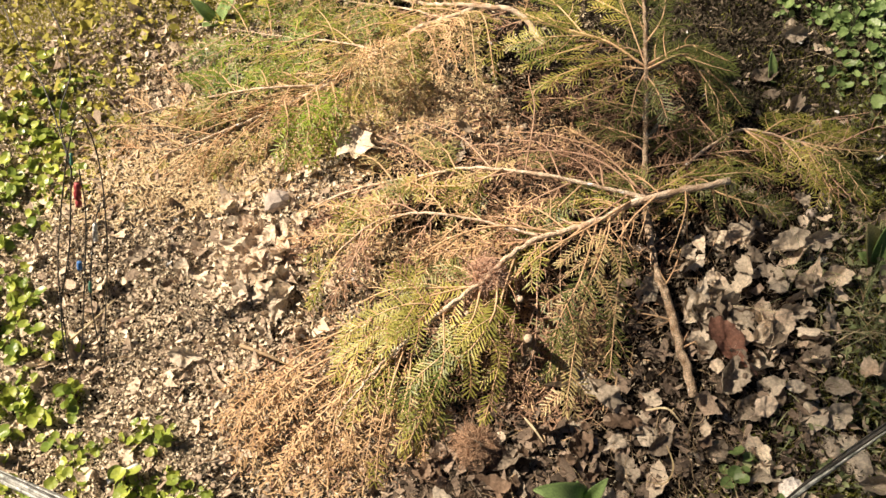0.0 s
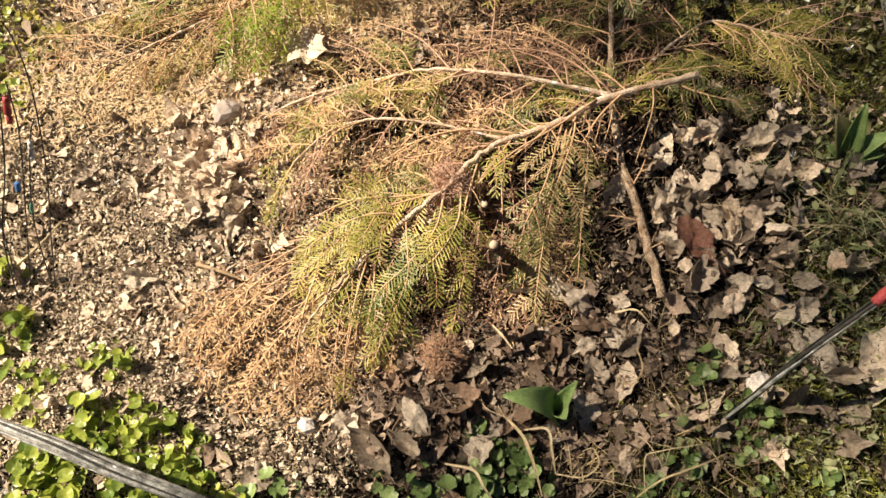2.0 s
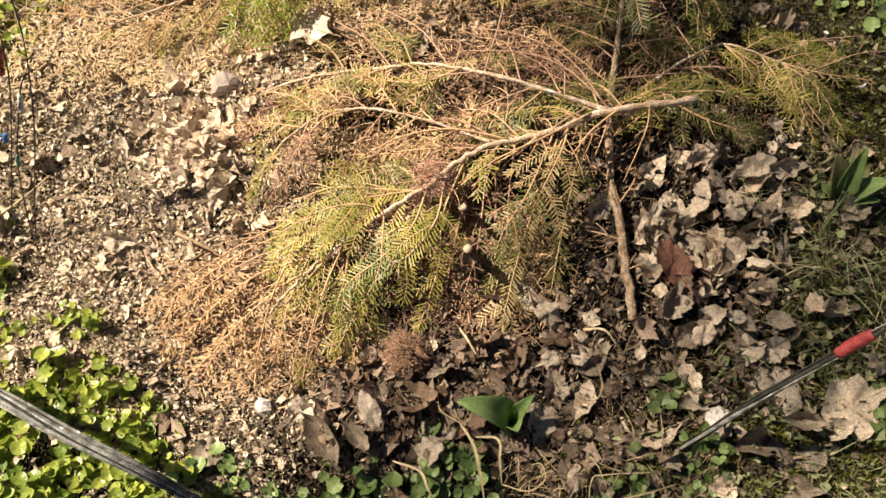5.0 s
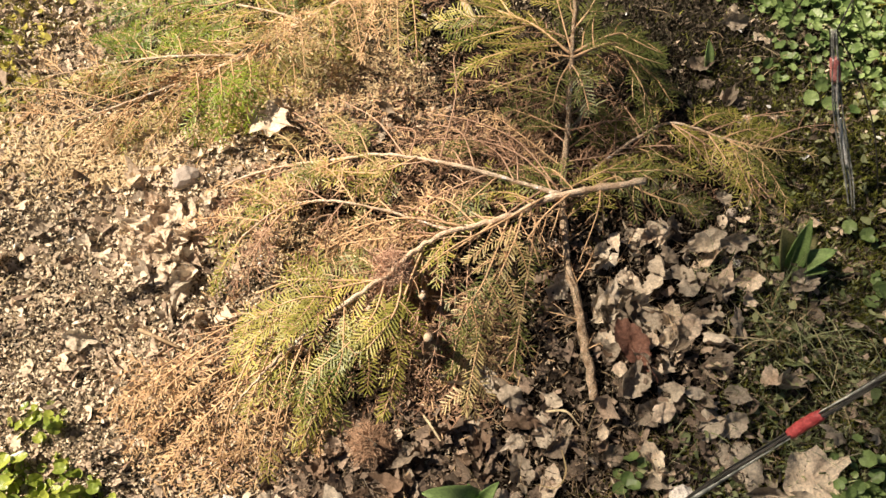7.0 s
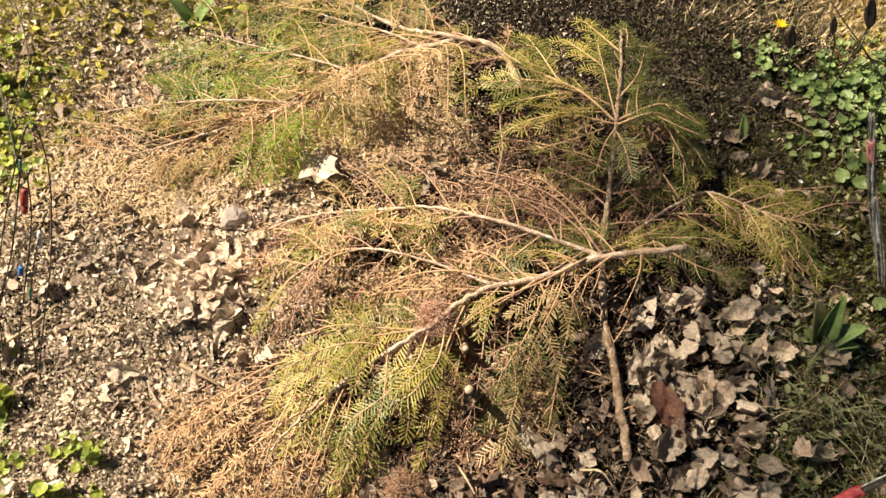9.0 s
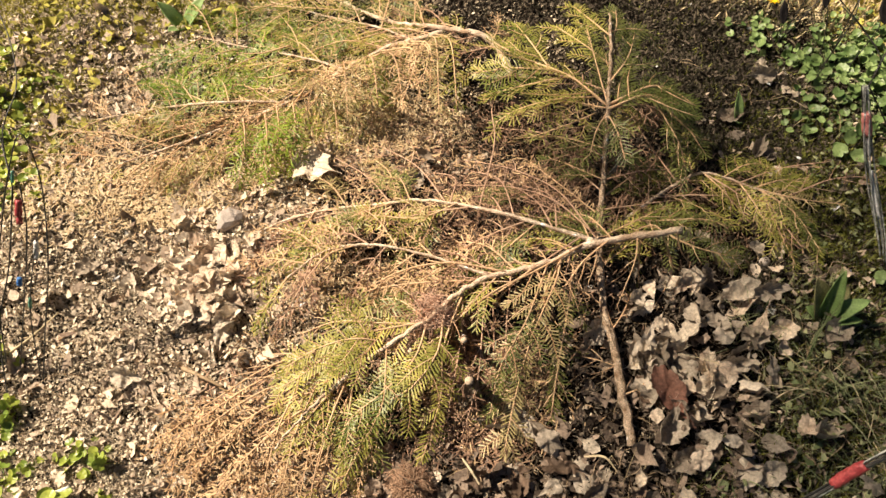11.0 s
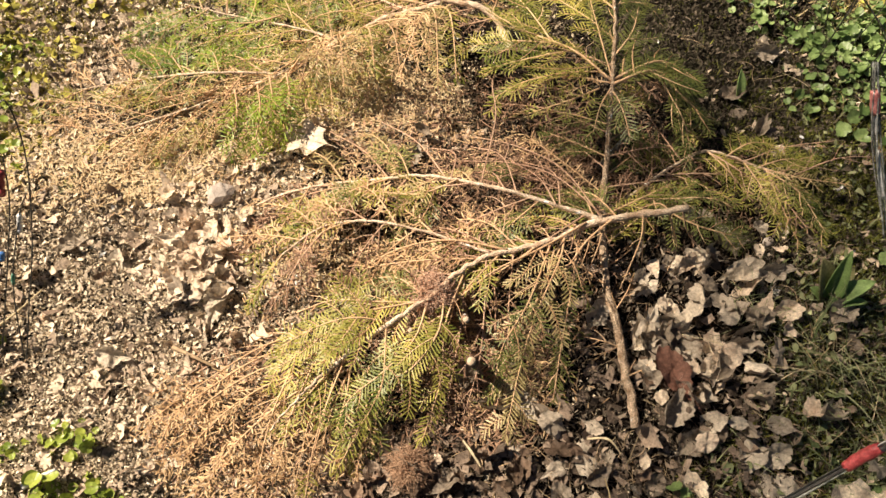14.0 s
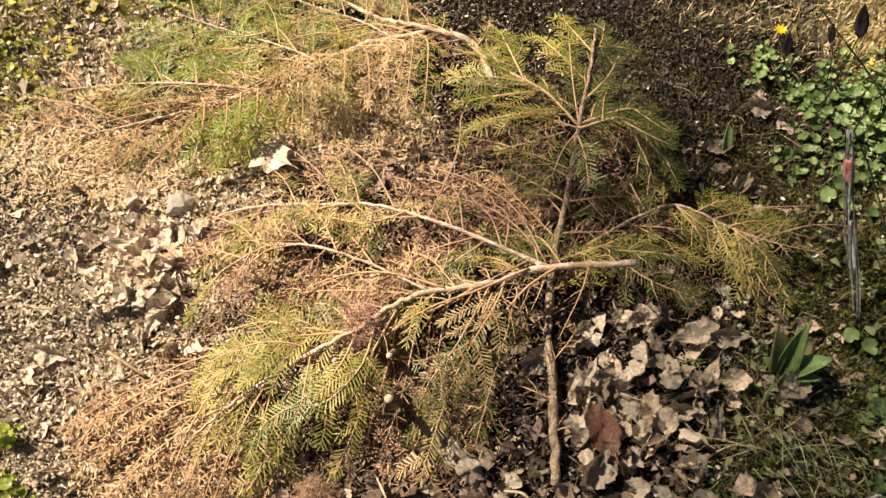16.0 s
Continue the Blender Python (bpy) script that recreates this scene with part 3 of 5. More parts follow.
# leaves with a look of their own
drop_leaf(23, 0.752, 0.388, 1.1, 205, 0.016, 0.1, "large pale cream lobed leaf lying on moss")
drop_leaf(18, 0.5, 0.6, 1.0, 115, 0.034, 0.15, "red brown pointed leaf among tan leaves")
for kind, x, y, s, turn in ((3, 0.656, 0.403, 1.25, 95), (0, 0.609, 0.467, 0.95, 60), (5, 0.518, 0.418, 0.9, 100), (10, 0.679, 0.308, 1.05, 20), (7, 0.63, 0.317, 0.8, 130), (2, 0.546, 0.265, 0.75, 80), (1, 0.652, 0.265, 0.9, 170), (16, 0.703, 0.226, 0.8, 70), (4, 0.523, 0.388, 0.8, 15), (3, 0.627, 0.422, 0.7, 90),
                            (1, 0.519, 0.49, 0.9, 30), (6, 0.603, 0.501, 0.7, 120), (12, 0.519, 0.264, 0.6, 40), (5, 0.361, 0.39, 0.85, 70), (3, 0.358, 0.469, 1.0, 95), (7, 0.312, 0.458, 0.8, 30), (1, 0.312, 0.412, 0.9, 100), (0, 0.287, 0.359, 1.0, 80), (4, 0.232, 0.326, 0.75, 10), (8, 0.342, 0.28, 0.9, 60), (19, 0.317, 0.487, 0.8, 170), (20, 0.255, 0.455, 0.7, 90),
                            (19, 0.126, 0.437, 0.8, 40), (22, 0.105, 0.383, 1.0, 10), (9, 0.108, 0.299, 1.0, 80), (13, 0.455, 0.429, 0.8, 50), (15, 0.372, 0.259, 0.7, 100), (10, 0.248, 0.486, 0.6, 60), (1, 0.658, 0.856, 1.2, 80), (7, 0.663, 0.792, 1.15, 20), (11, 0.706, 0.84, 0.55, 90), (0, 0.596, 0.808, 0.75, 60), (3, 0.549, 0.656, 1.0, 120), (5, 0.581, 0.645, 0.9, 80),
                            (2, 0.567, 0.608, 0.9, 60), (6, 0.616, 0.646, 0.9, 10), (13, 0.609, 0.722, 0.9, 140), (14, 0.862, 0.836, 0.75, 160), (12, 0.474, 0.662, 1.0, 30), (21, 0.475, 0.6, 1.1, 110), (0, -0.076, 0.372, 0.95, 80), (6, -0.03, 0.33, 1.25, 130), (0, -0.215, 0.303, 1.05, 40), (8, -0.31, 0.471, 0.85, 15),
                            (6, 0.788, 1.141, 0.85, 60), (16, 0.857, 1.398, 0.6, 0), (17, 0.901, 1.312, 0.9, 160), (10, 0.759, 1.199, 0.7, 10), (4, -0.523, 0.862, 0.8, 20), (9, -0.439, 0.836, 0.8, 100), (7, -0.25, 0.732, 0.95, 80), (11, -0.24, 1.14, 0.9, 120), (8, -0.318, 0.867, 1.15, 15), (17, -0.305, 0.84, 1.0, 5), (2, -0.354, 1.03, 0.8, 60), (5, -0.276, 0.81, 0.9, 120)):
    drop_leaf(kind, x, y, s * 0.85, turn, 0.012, 0.2)
drop_leaf(23, -0.112, 1.048, 0.92, 155, 0.04, 0.06, "pale lobed oak leaf propped on fir sprays")
pile = blots([(0.54, 0.67, 0.15, 0.17, 85), (0.8, 0.5, 0.2, 0.3, 16), (0.22, 0.58, 0.08, 0.07, 8), (0.4, 0.43, 0.22, 0.13, 12), (0.1, 0.39, 0.18, 0.1, 64), (0.1, 0.3, 0.18, 0.06, 14), (-0.29, 0.89, 0.09, 0.15, 95), (-0.24, 0.74, 0.06, 0.1, 10), (0.7, 0.85, 0.12, 0.1, 12), (0.62, 0.4, 0.16, 0.12, 12), (-0.5, 0.7, 0.28, 0.3, 9), (0.0, 1.07, 0.14, 0.06, 7), (0.82, 1.2, 0.2, 0.25, 5)])
for x, y in pile:
    if min(math.hypot(x + 0.265, y - 0.945), math.hypot(x + 0.135, y - 0.37)) < 0.058:
        continue
    if abs(x - 0.428) < 0.03 and 0.49 < y < 0.78:
        continue
    pale = x < 0 and R.uniform() < (0.93 if y > 0.7 else 0.5) or x > 0.4 and R.uniform() < 0.22
    kind = int(R.choice([2, 5, 8, 11, 14, 17])) if pale or R.uniform() < 0.05 else int(R.choice([0, 1, 3, 4, 6, 7, 9, 10, 12, 13, 15, 16]))
    if -0.1 < x < 0.46 and y < 0.5 and R.uniform() < (0.75 if x < 0.32 else 0.5):
        kind = int(R.choice([19, 20, 21, 22]))
    brown = 0.62 if kind > 18 else 1.0
    heap = math.hypot((x + 0.29) / 0.12, (y - 0.89) / 0.18) < 1.1
    drop_leaf(kind, float(x), float(y), float(R.uniform(0.35, 0.88) * (0.85 if x < -0.1 else brown)), None, float(R.uniform(0.004, 0.02 if heap else 0.03)), 0.2 if heap else 0.5)
for ob in [LEAF_KINDS[k] for k in range(len(LEAF_KINDS)) if k not in used_leaf]:
    bpy.data.objects.remove(ob)


# ---- fir branches ----
def needles_on(soup, p, up, length, gap, keep=1.0, wide=0.0011, messy=0.09):
    """Two combs of needles along a twig. messy: how far they stray from the flat comb, in radians."""
    d = np.linalg.norm(np.diff(p, axis=0), axis=1)
    s = np.concatenate([[0], np.cumsum(d)])
    n = int(s[-1] / gap)
    if n < 4:
        return
    at = np.linspace(0.02, 1, n) * s[-1]
    c = np.stack([np.interp(at, s, p[:, k]) for k in range(3)], -1)
    t = unit(np.stack([np.interp(at, s, tangents(p)[:, k]) for k in range(3)], -1))
    side = unit(np.cross(t, up))
    nrm = np.cross(side, t)
    sg = np.where(np.arange(n) % 2, 1.0, -1.0)[:, None]
    ang = R.normal(1.03, messy, n)[:, None] - 0.6 * (at / s[-1])[:, None] ** 6
    lift = R.normal(0.12, messy * 1.2, n)[:, None]
    dirs = unit(np.cos(ang) * t + sg * np.sin(ang) * side + nrm * lift)
    ln = length * R.uniform(0.82, 1.08, n)[:, None] * np.clip(0.5 + 3 * (at / s[-1])[:, None], 0, 1) * np.clip(0.62 + 2.5 * (1 - at / s[-1])[:, None], 0, 1)
    ok = R.uniform(0, 1, n) < keep
    c, dirs, ln, nrm = c[ok], dirs[ok], ln[ok], nrm[ok]
    n = len(c)
    if not n:
        return
    w = unit(np.cross(dirs, nrm + R.normal(0, messy, (n, 3)))) * wide * R.uniform(0.85, 1.1, (n, 1))
    sag = nrm * ln * R.normal(0.05, 0.06, n)[:, None]
    tip = c + dirs * ln - sag
    mid = c + dirs * ln * 0.72 - sag * 0.4
    v = np.stack([c - w * 0.6, c + w * 0.6, mid + w, mid - w, tip], 1)
    f = np.arange(n)[:, None] * 5
    soup.add(v.reshape(-1, 3), f + np.array([[0, 1, 2, 3]]), f + np.array([[3, 2, 4]]))


def keep_up(p, lift=0.004):
    p[:, 2] = np.maximum(p[:, 2], gz(p[:, 0], p[:, 1]) + lift)
    return p


MESSY = {"vivid": 0.16, "green": 0.09, "olive": 0.09, "faded": 0.16, "dry": 0.34, "red": 0.4}


def spray(branch, points, kind="olive", subs=9, sub_len=0.07, start=0.15, needle=0.0205, radius=0.0019, keep=0.92, bare=0.0, angle=0.85, droop=0.12, twig=None, label="", fine=True, wide=0.0011, few=1.0, gap=0.0029, messy=None):
    """A side shoot: a thin twig with smaller twigs left and right, all set with needles."""
    subs = max(2, int(round(subs * few)))
    messy = MESSY[kind] if messy is None else messy
    p = keep_up(curve(points, 16))
    up = unit(np.array([R.normal(0, 0.25), R.normal(0, 0.25), 1.0]))
    wood, green = Soup(), Soup()
    wood.add(*tube(p, radius * np.linspace(1, 0.45, 16), 5))
    t = tangents(p)
    total = np.linalg.norm(np.diff(p, axis=0), axis=1).sum()
    if bare < 0.95:
        needles_on(green, p[int(15 * max(bare, start * 0.7)):], up, needle, gap, keep, wide, messy)
    for i in range(subs):
        s = start + (0.94 - start) * (i + R.uniform(-0.3, 0.3)) / max(1, subs - 1)
        k = min(max(s, 0), 0.97) * 15
        j = int(k)
        o = p[j] + (p[j + 1] - p[j]) * (k - j)
        side = unit(np.cross(t[j], up)) * (1 if i % 2 else -1)
        ln = sub_len * R.uniform(0.65, 1.2) * (1.05 - 0.62 * s)
        a = angle + R.normal(0, 0.12)
        d = unit(math.cos(a) * t[j] + math.sin(a) * side + np.array([0, 0, R.normal(-droop, 0.15)]))
        e = unit(d + 0.35 * t[j] + np.array([0, 0, -droop * 1.5]))
        sp = keep_up(curve([o, o + d * ln * 0.5, o + (d + e) * 0.5 * ln], 8))
        wood.add(*tube(sp, radius * 0.55 * np.linspace(1, 0.5, 8), 4))
        if s > bare:
            needles_on(green, sp, up, needle * 0.92, gap, keep, wide, messy)
            if ln > 0.075 and fine:
                for sg in (1, -1):
                    f = unit(math.cos(0.8) * d + sg * math.sin(0.8) * unit(np.cross(d, up)))
                    q = keep_up(curve([sp[3], sp[3] + f * ln * 0.25, sp[3] + f * ln * 0.45 + d * 0.1 * ln - (0, 0, 0.06 * ln)], 6))
                    wood.add(*tube(q, radius * 0.4, 3))
                    needles_on(green, q, up, needle * 0.8, gap, keep, wide, messy)
    ob = wood.make("side_twig", twig or (RED_TWIG if kind == "red" else TWIG), branch, label)
    if green.v:
        words = {"vivid": "flat rows of bright green needles", "faded": "flat rows of straw yellow needles", "green": "flat rows of green needles", "olive": "flat rows of fading yellow green needles", "dry": "dry orange tan needles", "red": "dry red brown needles"}
        green.make("needles", NEEDLE[kind], ob, words[kind])
    return ob


def stem(branch, points, r0, r1, n=40, sides=10, name="stem", cut=True, mat=BARK):
    p = curve(points, n)
    p[1:-1] += R.normal(0, r0 * 0.15, (n - 2, 3))
    soup = Soup()
    soup.add(*tube(p, np.linspace(r0, r1, n) * (1 + 0.08 * R.normal(size=n)), sides, 0.075))
    for _ in range(n // 3 if cut else 0):
        k = R.integers(1, n - 1)
        d = unit(R.normal(size=3) + (0, 0, 0.6))
        r = r0 + (r1 - r0) * k / n
        soup.add(*tube([p[k], p[k] + d * r * 1.25], [r * 0.4, r * 0.2], 5))
    ob = soup.make(name, mat, branch, smooth=True)
    if cut:
        t = unit(p[0] - p[2])
        disc(ob, p[0] + t * 0.0012, t, r0 * 0.86)
    return p


def disc(parent, c, t, r, name="cut_end", mat=CUT):
    a = unit(np.cross(t, (0.2, 0.3, 1.0)))
    b = np.cross(t, a)
    k = np.linspace(0, 2 * np.pi, 14, endpoint=False)[:, None]
    rim = np.cos(k) * a + np.sin(k) * b
    v = np.concatenate([c - t * 0.003 + rim * r, c + rim * r * 0.94, [c + t * 0.0006]])
    j = np.arange(14)
    q = np.stack([j, (j + 1) % 14, 14 + (j + 1) % 14, 14 + j], -1)
    tri = np.stack([14 + j, 14 + (j + 1) % 14, np.full(14, 28)], -1)
    return build(name, v, [q, tri], mat, parent, "pale freshly cut wood")


def shoots(branch, line, lo, hi, count, length, kinds, droop=0.5, subs=8, sub_len=0.06, spread=0.85, sides=(1, -1), bare=0.0, keep=0.9, lift=0.02, angle=0.85, wide=0.0011, messy=None, gap=0.0029, needle=0.0205):
    """Side shoots all along a stem, left and right in turn, sinking towards the soil."""
    n = len(line) - 1
    t = tangents(line)
    for i in range(count):
        s = lo + (hi - lo) * (i + R.uniform(-0.3, 0.3)) / max(1, count - 1)
        k = int(np.clip(s, 0, 0.99) * n)
        o, sg = line[k], sides[i % len(sides)]
        a = spread + R.normal(0, 0.22)
        flat = unit(t[k] * (1, 1, 0.3))
        side = unit(np.cross(flat, (0, 0, 1.0))) * sg
        d = unit(math.cos(a) * flat + math.sin(a) * side + (0, 0, R.normal(0.05, 0.12)))
        ln = length * R.uniform(0.6, 1.2)
        floor = float(gz(o[0] + d[0] * ln, o[1] + d[1] * ln)) + R.uniform(0.005, lift + 0.01)
        end = o + d * ln
        end[2] = o[2] * (1 - droop) + floor * droop
        mid = o + d * ln * 0.5
        mid[2] = o[2] * 0.75 + end[2] * 0.25 + R.normal(0.004, 0.008)
        spray(branch, [o, mid, end + unit(flat) * ln * 0.12], str(R.choice(kinds)), subs, sub_len, keep=keep, bare=bare, radius=0.0016, angle=angle, wide=wide, fine=False, messy=messy, gap=gap, needle=needle)
    return


# main branch: a cut limb with a forked long arm, lying over the others
A = empty("fir_branch", (0.535, 0.836, 0.165), "cut fir branch with fading yellow green needles lying over litter", "fir branch", "cut fir branches")
la = stem(A, [(0.535, 0.836, 0.165), (0.4, 0.825, 0.144), (0.293, 0.785, 0.135), (0.194, 0.761, 0.13), (0.106, 0.691, 0.122), (0.019, 0.633, 0.107), (-0.04, 0.592, 0.085), (-0.09, 0.55, 0.065), (-0.13, 0.51, 0.04)], 0.0064, 0.0014, 80)
lb = stem(A, [(0.4, 0.826, 0.144), (0.296, 0.862, 0.15), (0.201, 0.893, 0.15), (0.104, 0.918, 0.14), (0.024, 0.924, 0.12), (-0.06, 0.936, 0.09), (-0.146, 0.935, 0.06), (-0.222, 0.918, 0.03)], 0.0038, 0.0015, 50, name="fork", cut=False)
lc = stem(A, [(0.213, 0.769, 0.132), (0.105, 0.807, 0.14), (0.01, 0.827, 0.14), (-0.066, 0.822, 0.125), (-0.126, 0.781, 0.11)], 0.0027, 0.0015, 40, 7, name="arm", cut=False)
spray(A, [(0.106, 0.693, 0.115), (0.054, 0.681, 0.12), (-0.012, 0.668, 0.11), (-0.094, 0.615, 0.08), (-0.136, 0.601, 0.06)], "olive", 11, 0.09, fine=False, needle=0.0225, messy=0.06, wide=0.0012)
spray(A, [(-0.037, 0.598, 0.075), (-0.071, 0.563, 0.06), (-0.122, 0.512, 0.03)], "olive", 8, 0.07)
spray(A, [(0.019, 0.636, 0.095), (-0.035, 0.628, 0.09), (-0.085, 0.588, 0.06), (-0.12, 0.565, 0.045)], "olive", 9, 0.07)
spray(A, [(0.06, 0.66, 0.1), (0.0, 0.66, 0.125), (-0.06, 0.652, 0.11), (-0.125, 0.63, 0.075)], "olive", 9, 0.08, needle=0.0225, messy=0.06)
spray(A, [(0.138, 0.716, 0.12), (0.128, 0.642, 0.115), (0.086, 0.586, 0.1), (0.03, 0.559, 0.08), (0.001, 0.499, 0.05), (-0.029, 0.45, 0.02)], "olive", 12, 0.085, fine=False, needle=0.0225, messy=0.06, wide=0.0012)
spray(A, [(0.11, 0.69, 0.115), (0.09, 0.63, 0.11), (0.04, 0.58, 0.095), (-0.01, 0.545, 0.075), (-0.03, 0.5, 0.05)], "olive", 11, 0.07, fine=False, messy=0.07)
spray(A, [(0.17, 0.74, 0.125), (0.137, 0.652, 0.11), (0.132, 0.581, 0.08), (0.101, 0.494, 0.02)], "olive", 8, 0.05, bare=0.5)
spray(A, [(0.335, 0.803, 0.138), (0.321, 0.752, 0.14), (0.278, 0.664, 0.11), (0.25, 0.579, 0.06), (0.231, 0.5, 0.02)], "faded", 13, 0.095, bare=0.2, keep=0.95, fine=False, wide=0.00125, messy=0.09)
spray(A, [(0.314, 0.795, 0.137), (0.269, 0.685, 0.13), (0.228, 0.625, 0.09), (0.21, 0.558, 0.04)], "green", 10, 0.07, bare=0.3, keep=0.7)
spray(A, [(0.36, 0.812, 0.14), (0.345, 0.73, 0.11), (0.325, 0.64, 0.07), (0.31, 0.56, 0.03)], "green", 9, 0.06, bare=0.2, keep=0.75)
for dx in (0.0, 0.018, 0.04):
    spray(A, [(0.013 + dx, 0.64 + dx * 0.5, 0.09), (-0.062, 0.662 - dx, 0.075), (-0.153, 0.646 - dx, 0.05), (-0.228, 0.6 - dx, 0.04), (-0.304 + dx, 0.55 - 0.6 * dx, 0.02), (-0.329 + 1.4 * dx, 0.518 - dx, 0.012)], "dry", 10, 0.12, start=0.2, bare=0.5, keep=0.6, angle=0.3, needle=0.015)
spray(A, [(-0.04, 0.597, 0.075), (-0.13, 0.585, 0.05), (-0.2, 0.545, 0.035), (-0.262, 0.49, 0.012)], "dry", 10, 0.12, bare=0.45, keep=0.6, angle=0.3, needle=0.015)
spray(A, [(-0.05, 0.59, 0.07), (-0.12, 0.55, 0.045), (-0.18, 0.5, 0.025), (-0.225, 0.445, 0.01)], "dry", 10, 0.11, bare=0.4, keep=0.6, angle=0.3, needle=0.015)
spray(A, [(-0.017, 0.61, 0.085), (-0.043, 0.541, 0.07), (-0.063, 0.479, 0.04), (-0.074, 0.41, 0.012)], "olive", 4, 0.03, bare=0.8)
for x in (-0.13, -0.1, -0.07, -0.04, -0.01, 0.02):
    spray(A, [(x + 0.03, 0.6, 0.07), (x, 0.53, 0.045), (x - 0.02, 0.44, 0.012)], "dry", 7, 0.07, bare=0.35, keep=0.6, angle=0.35, needle=0.015)
spray(A, [(-0.126, 0.781, 0.11), (-0.17, 0.75, 0.06), (-0.191, 0.722, 0.03)], "olive", 6, 0.035)
spray(A, [(-0.02, 0.826, 0.136), (-0.08, 0.84, 0.12), (-0.13, 0.82, 0.09)], "olive", 7, 0.05)
spray(A, [(0.162, 0.903, 0.15), (0.095, 0.88, 0.14), (0.005, 0.9, 0.12), (-0.07, 0.9, 0.09), (-0.12, 0.88, 0.06)], "olive", 14, 0.07)
spray(A, [(0.05, 0.922, 0.128), (-0.02, 0.9, 0.12), (-0.08, 0.875, 0.09)], "olive", 8, 0.06)
spray(A, [(0.198, 0.762, 0.13), (0.105, 0.764, 0.12), (0.029, 0.765, 0.1), (-0.053, 0.771, 0.05)], "dry", 10, 0.08, bare=0.1, keep=0.7)
for i in range(5):
    y = 0.94 - 0.018 * i
    spray(A, [(-0.04 + 0.02 * i, 0.93, 0.1), (-0.13, y, 0.06), (-0.2 - 0.01 * i, y - 0.04, 0.025)], "red", 6, 0.08, bare=0.3, keep=0.4, angle=0.4)
shoots(A, la, 0.24, 0.6, 4, 0.18, ["olive", "green"], 0.92, 8, 0.06, sides=(1, -1), keep=0.8)
shoots(A, lb, 0.3, 0.8, 6, 0.14, ["olive", "faded"], 0.8, 7, 0.055, sides=(1, -1), keep=0.7)
shoots(A, lb, 0.05, 0.6, 9, 0.17, ["red"], 0.7, 6, 0.06, sides=(-1, 1), keep=0.1, bare=0.9)
shoots(A, lb, 0.05, 0.5, 5, 0.15, ["green"], 0.97, 7, 0.06, sides=(1, -1), keep=0.7, spread=1.1)
shoots(A, la, 0.08, 0.38, 4, 0.13, ["green", "olive"], 0.97, 7, 0.06, sides=(1,), keep=0.7, spread=1.0)
shoots(A, lc, 0.1, 0.9, 13, 0.14, ["dry", "dry", "red", "faded"], 0.7, 7, 0.07, keep=0.5, angle=0.6, needle=0.017)
shoots(A, la, 0.27, 0.48, 9, 0.16, ["red", "dry"], 0.8, 11, 0.07, sides=(1,), keep=0.35, bare=0.2)
shoots(A, la, 0.04, 0.3, 9, 0.09, ["olive"], 0.6, 3, 0.03, bare=0.97, spread=1.2)


for p in ([(0.205, 0.76, 0.128), (0.2, 0.68, 0.115), (0.19, 0.6, 0.085), (0.165, 0.53, 0.03)], [(0.25, 0.775, 0.13), (0.24, 0.69, 0.1), (0.235, 0.6, 0.06), (0.21, 0.53, 0.02)], [(0.17, 0.74, 0.12), (0.165, 0.67, 0.085), (0.15, 0.6, 0.05), (0.14, 0.54, 0.02)], [(0.22, 0.77, 0.1), (0.22, 0.66, 0.06), (0.2, 0.58, 0.03)]):
    spray(A, p, "red", 7, 0.06, start=0.3, bare=0.3, keep=0.35, radius=0.0015, angle=0.6)
# thin twigs lying along the limb
for p in ([(0.37, 0.818, 0.148), (0.29, 0.768, 0.15), (0.22, 0.738, 0.135), (0.16, 0.7, 0.11), (0.12, 0.66, 0.09)], [(0.42, 0.83, 0.15), (0.37, 0.79, 0.14), (0.33, 0.745, 0.12), (0.27, 0.715, 0.09)], [(0.3, 0.79, 0.138), (0.23, 0.742, 0.128), (0.18, 0.725, 0.115)],
          [(0.24, 0.775, 0.135), (0.15, 0.79, 0.14), (0.07, 0.785, 0.125), (0.0, 0.76, 0.1)], [(0.1, 0.69, 0.115), (0.03, 0.69, 0.12), (-0.04, 0.7, 0.105), (-0.1, 0.69, 0.08)]):
    spray(A, p, "olive", 6, 0.07, start=0.3, bare=1.0, radius=0.0021, angle=0.5)
# bare tan twigs that hang and arch between the sprays
for p in ([(-0.03, 0.599, 0.075), (-0.052, 0.512, 0.05), (-0.076, 0.435, 0.012)], [(-0.006, 0.609, 0.085), (-0.018, 0.544, 0.06), (-0.045, 0.5, 0.03)], [(0.06, 0.661, 0.1), (0.053, 0.592, 0.08), (0.029, 0.526, 0.03)],
          [(0.097, 0.681, 0.11), (0.081, 0.616, 0.09), (0.06, 0.569, 0.04)], [(0.33, 0.789, 0.14), (0.294, 0.71, 0.12), (0.262, 0.664, 0.09), (0.198, 0.61, 0.03)], [(0.315, 0.773, 0.14), (0.283, 0.695, 0.11), (0.198, 0.669, 0.08), (0.142, 0.689, 0.06)],
          [(0.447, 0.831, 0.15), (0.431, 0.823, 0.13), (0.395, 0.818, 0.11), (0.357, 0.802, 0.09)], [(0.47, 0.832, 0.155), (0.471, 0.818, 0.12), (0.486, 0.801, 0.03)], [(0.503, 0.835, 0.16), (0.525, 0.824, 0.11), (0.538, 0.807, 0.06), (0.494, 0.742, 0.012)], [(0.525, 0.832, 0.165), (0.544, 0.817, 0.12), (0.585, 0.819, 0.06)]):
    spray(A, p, "olive", 3, 0.03, start=0.5, bare=1.0, radius=0.0017)
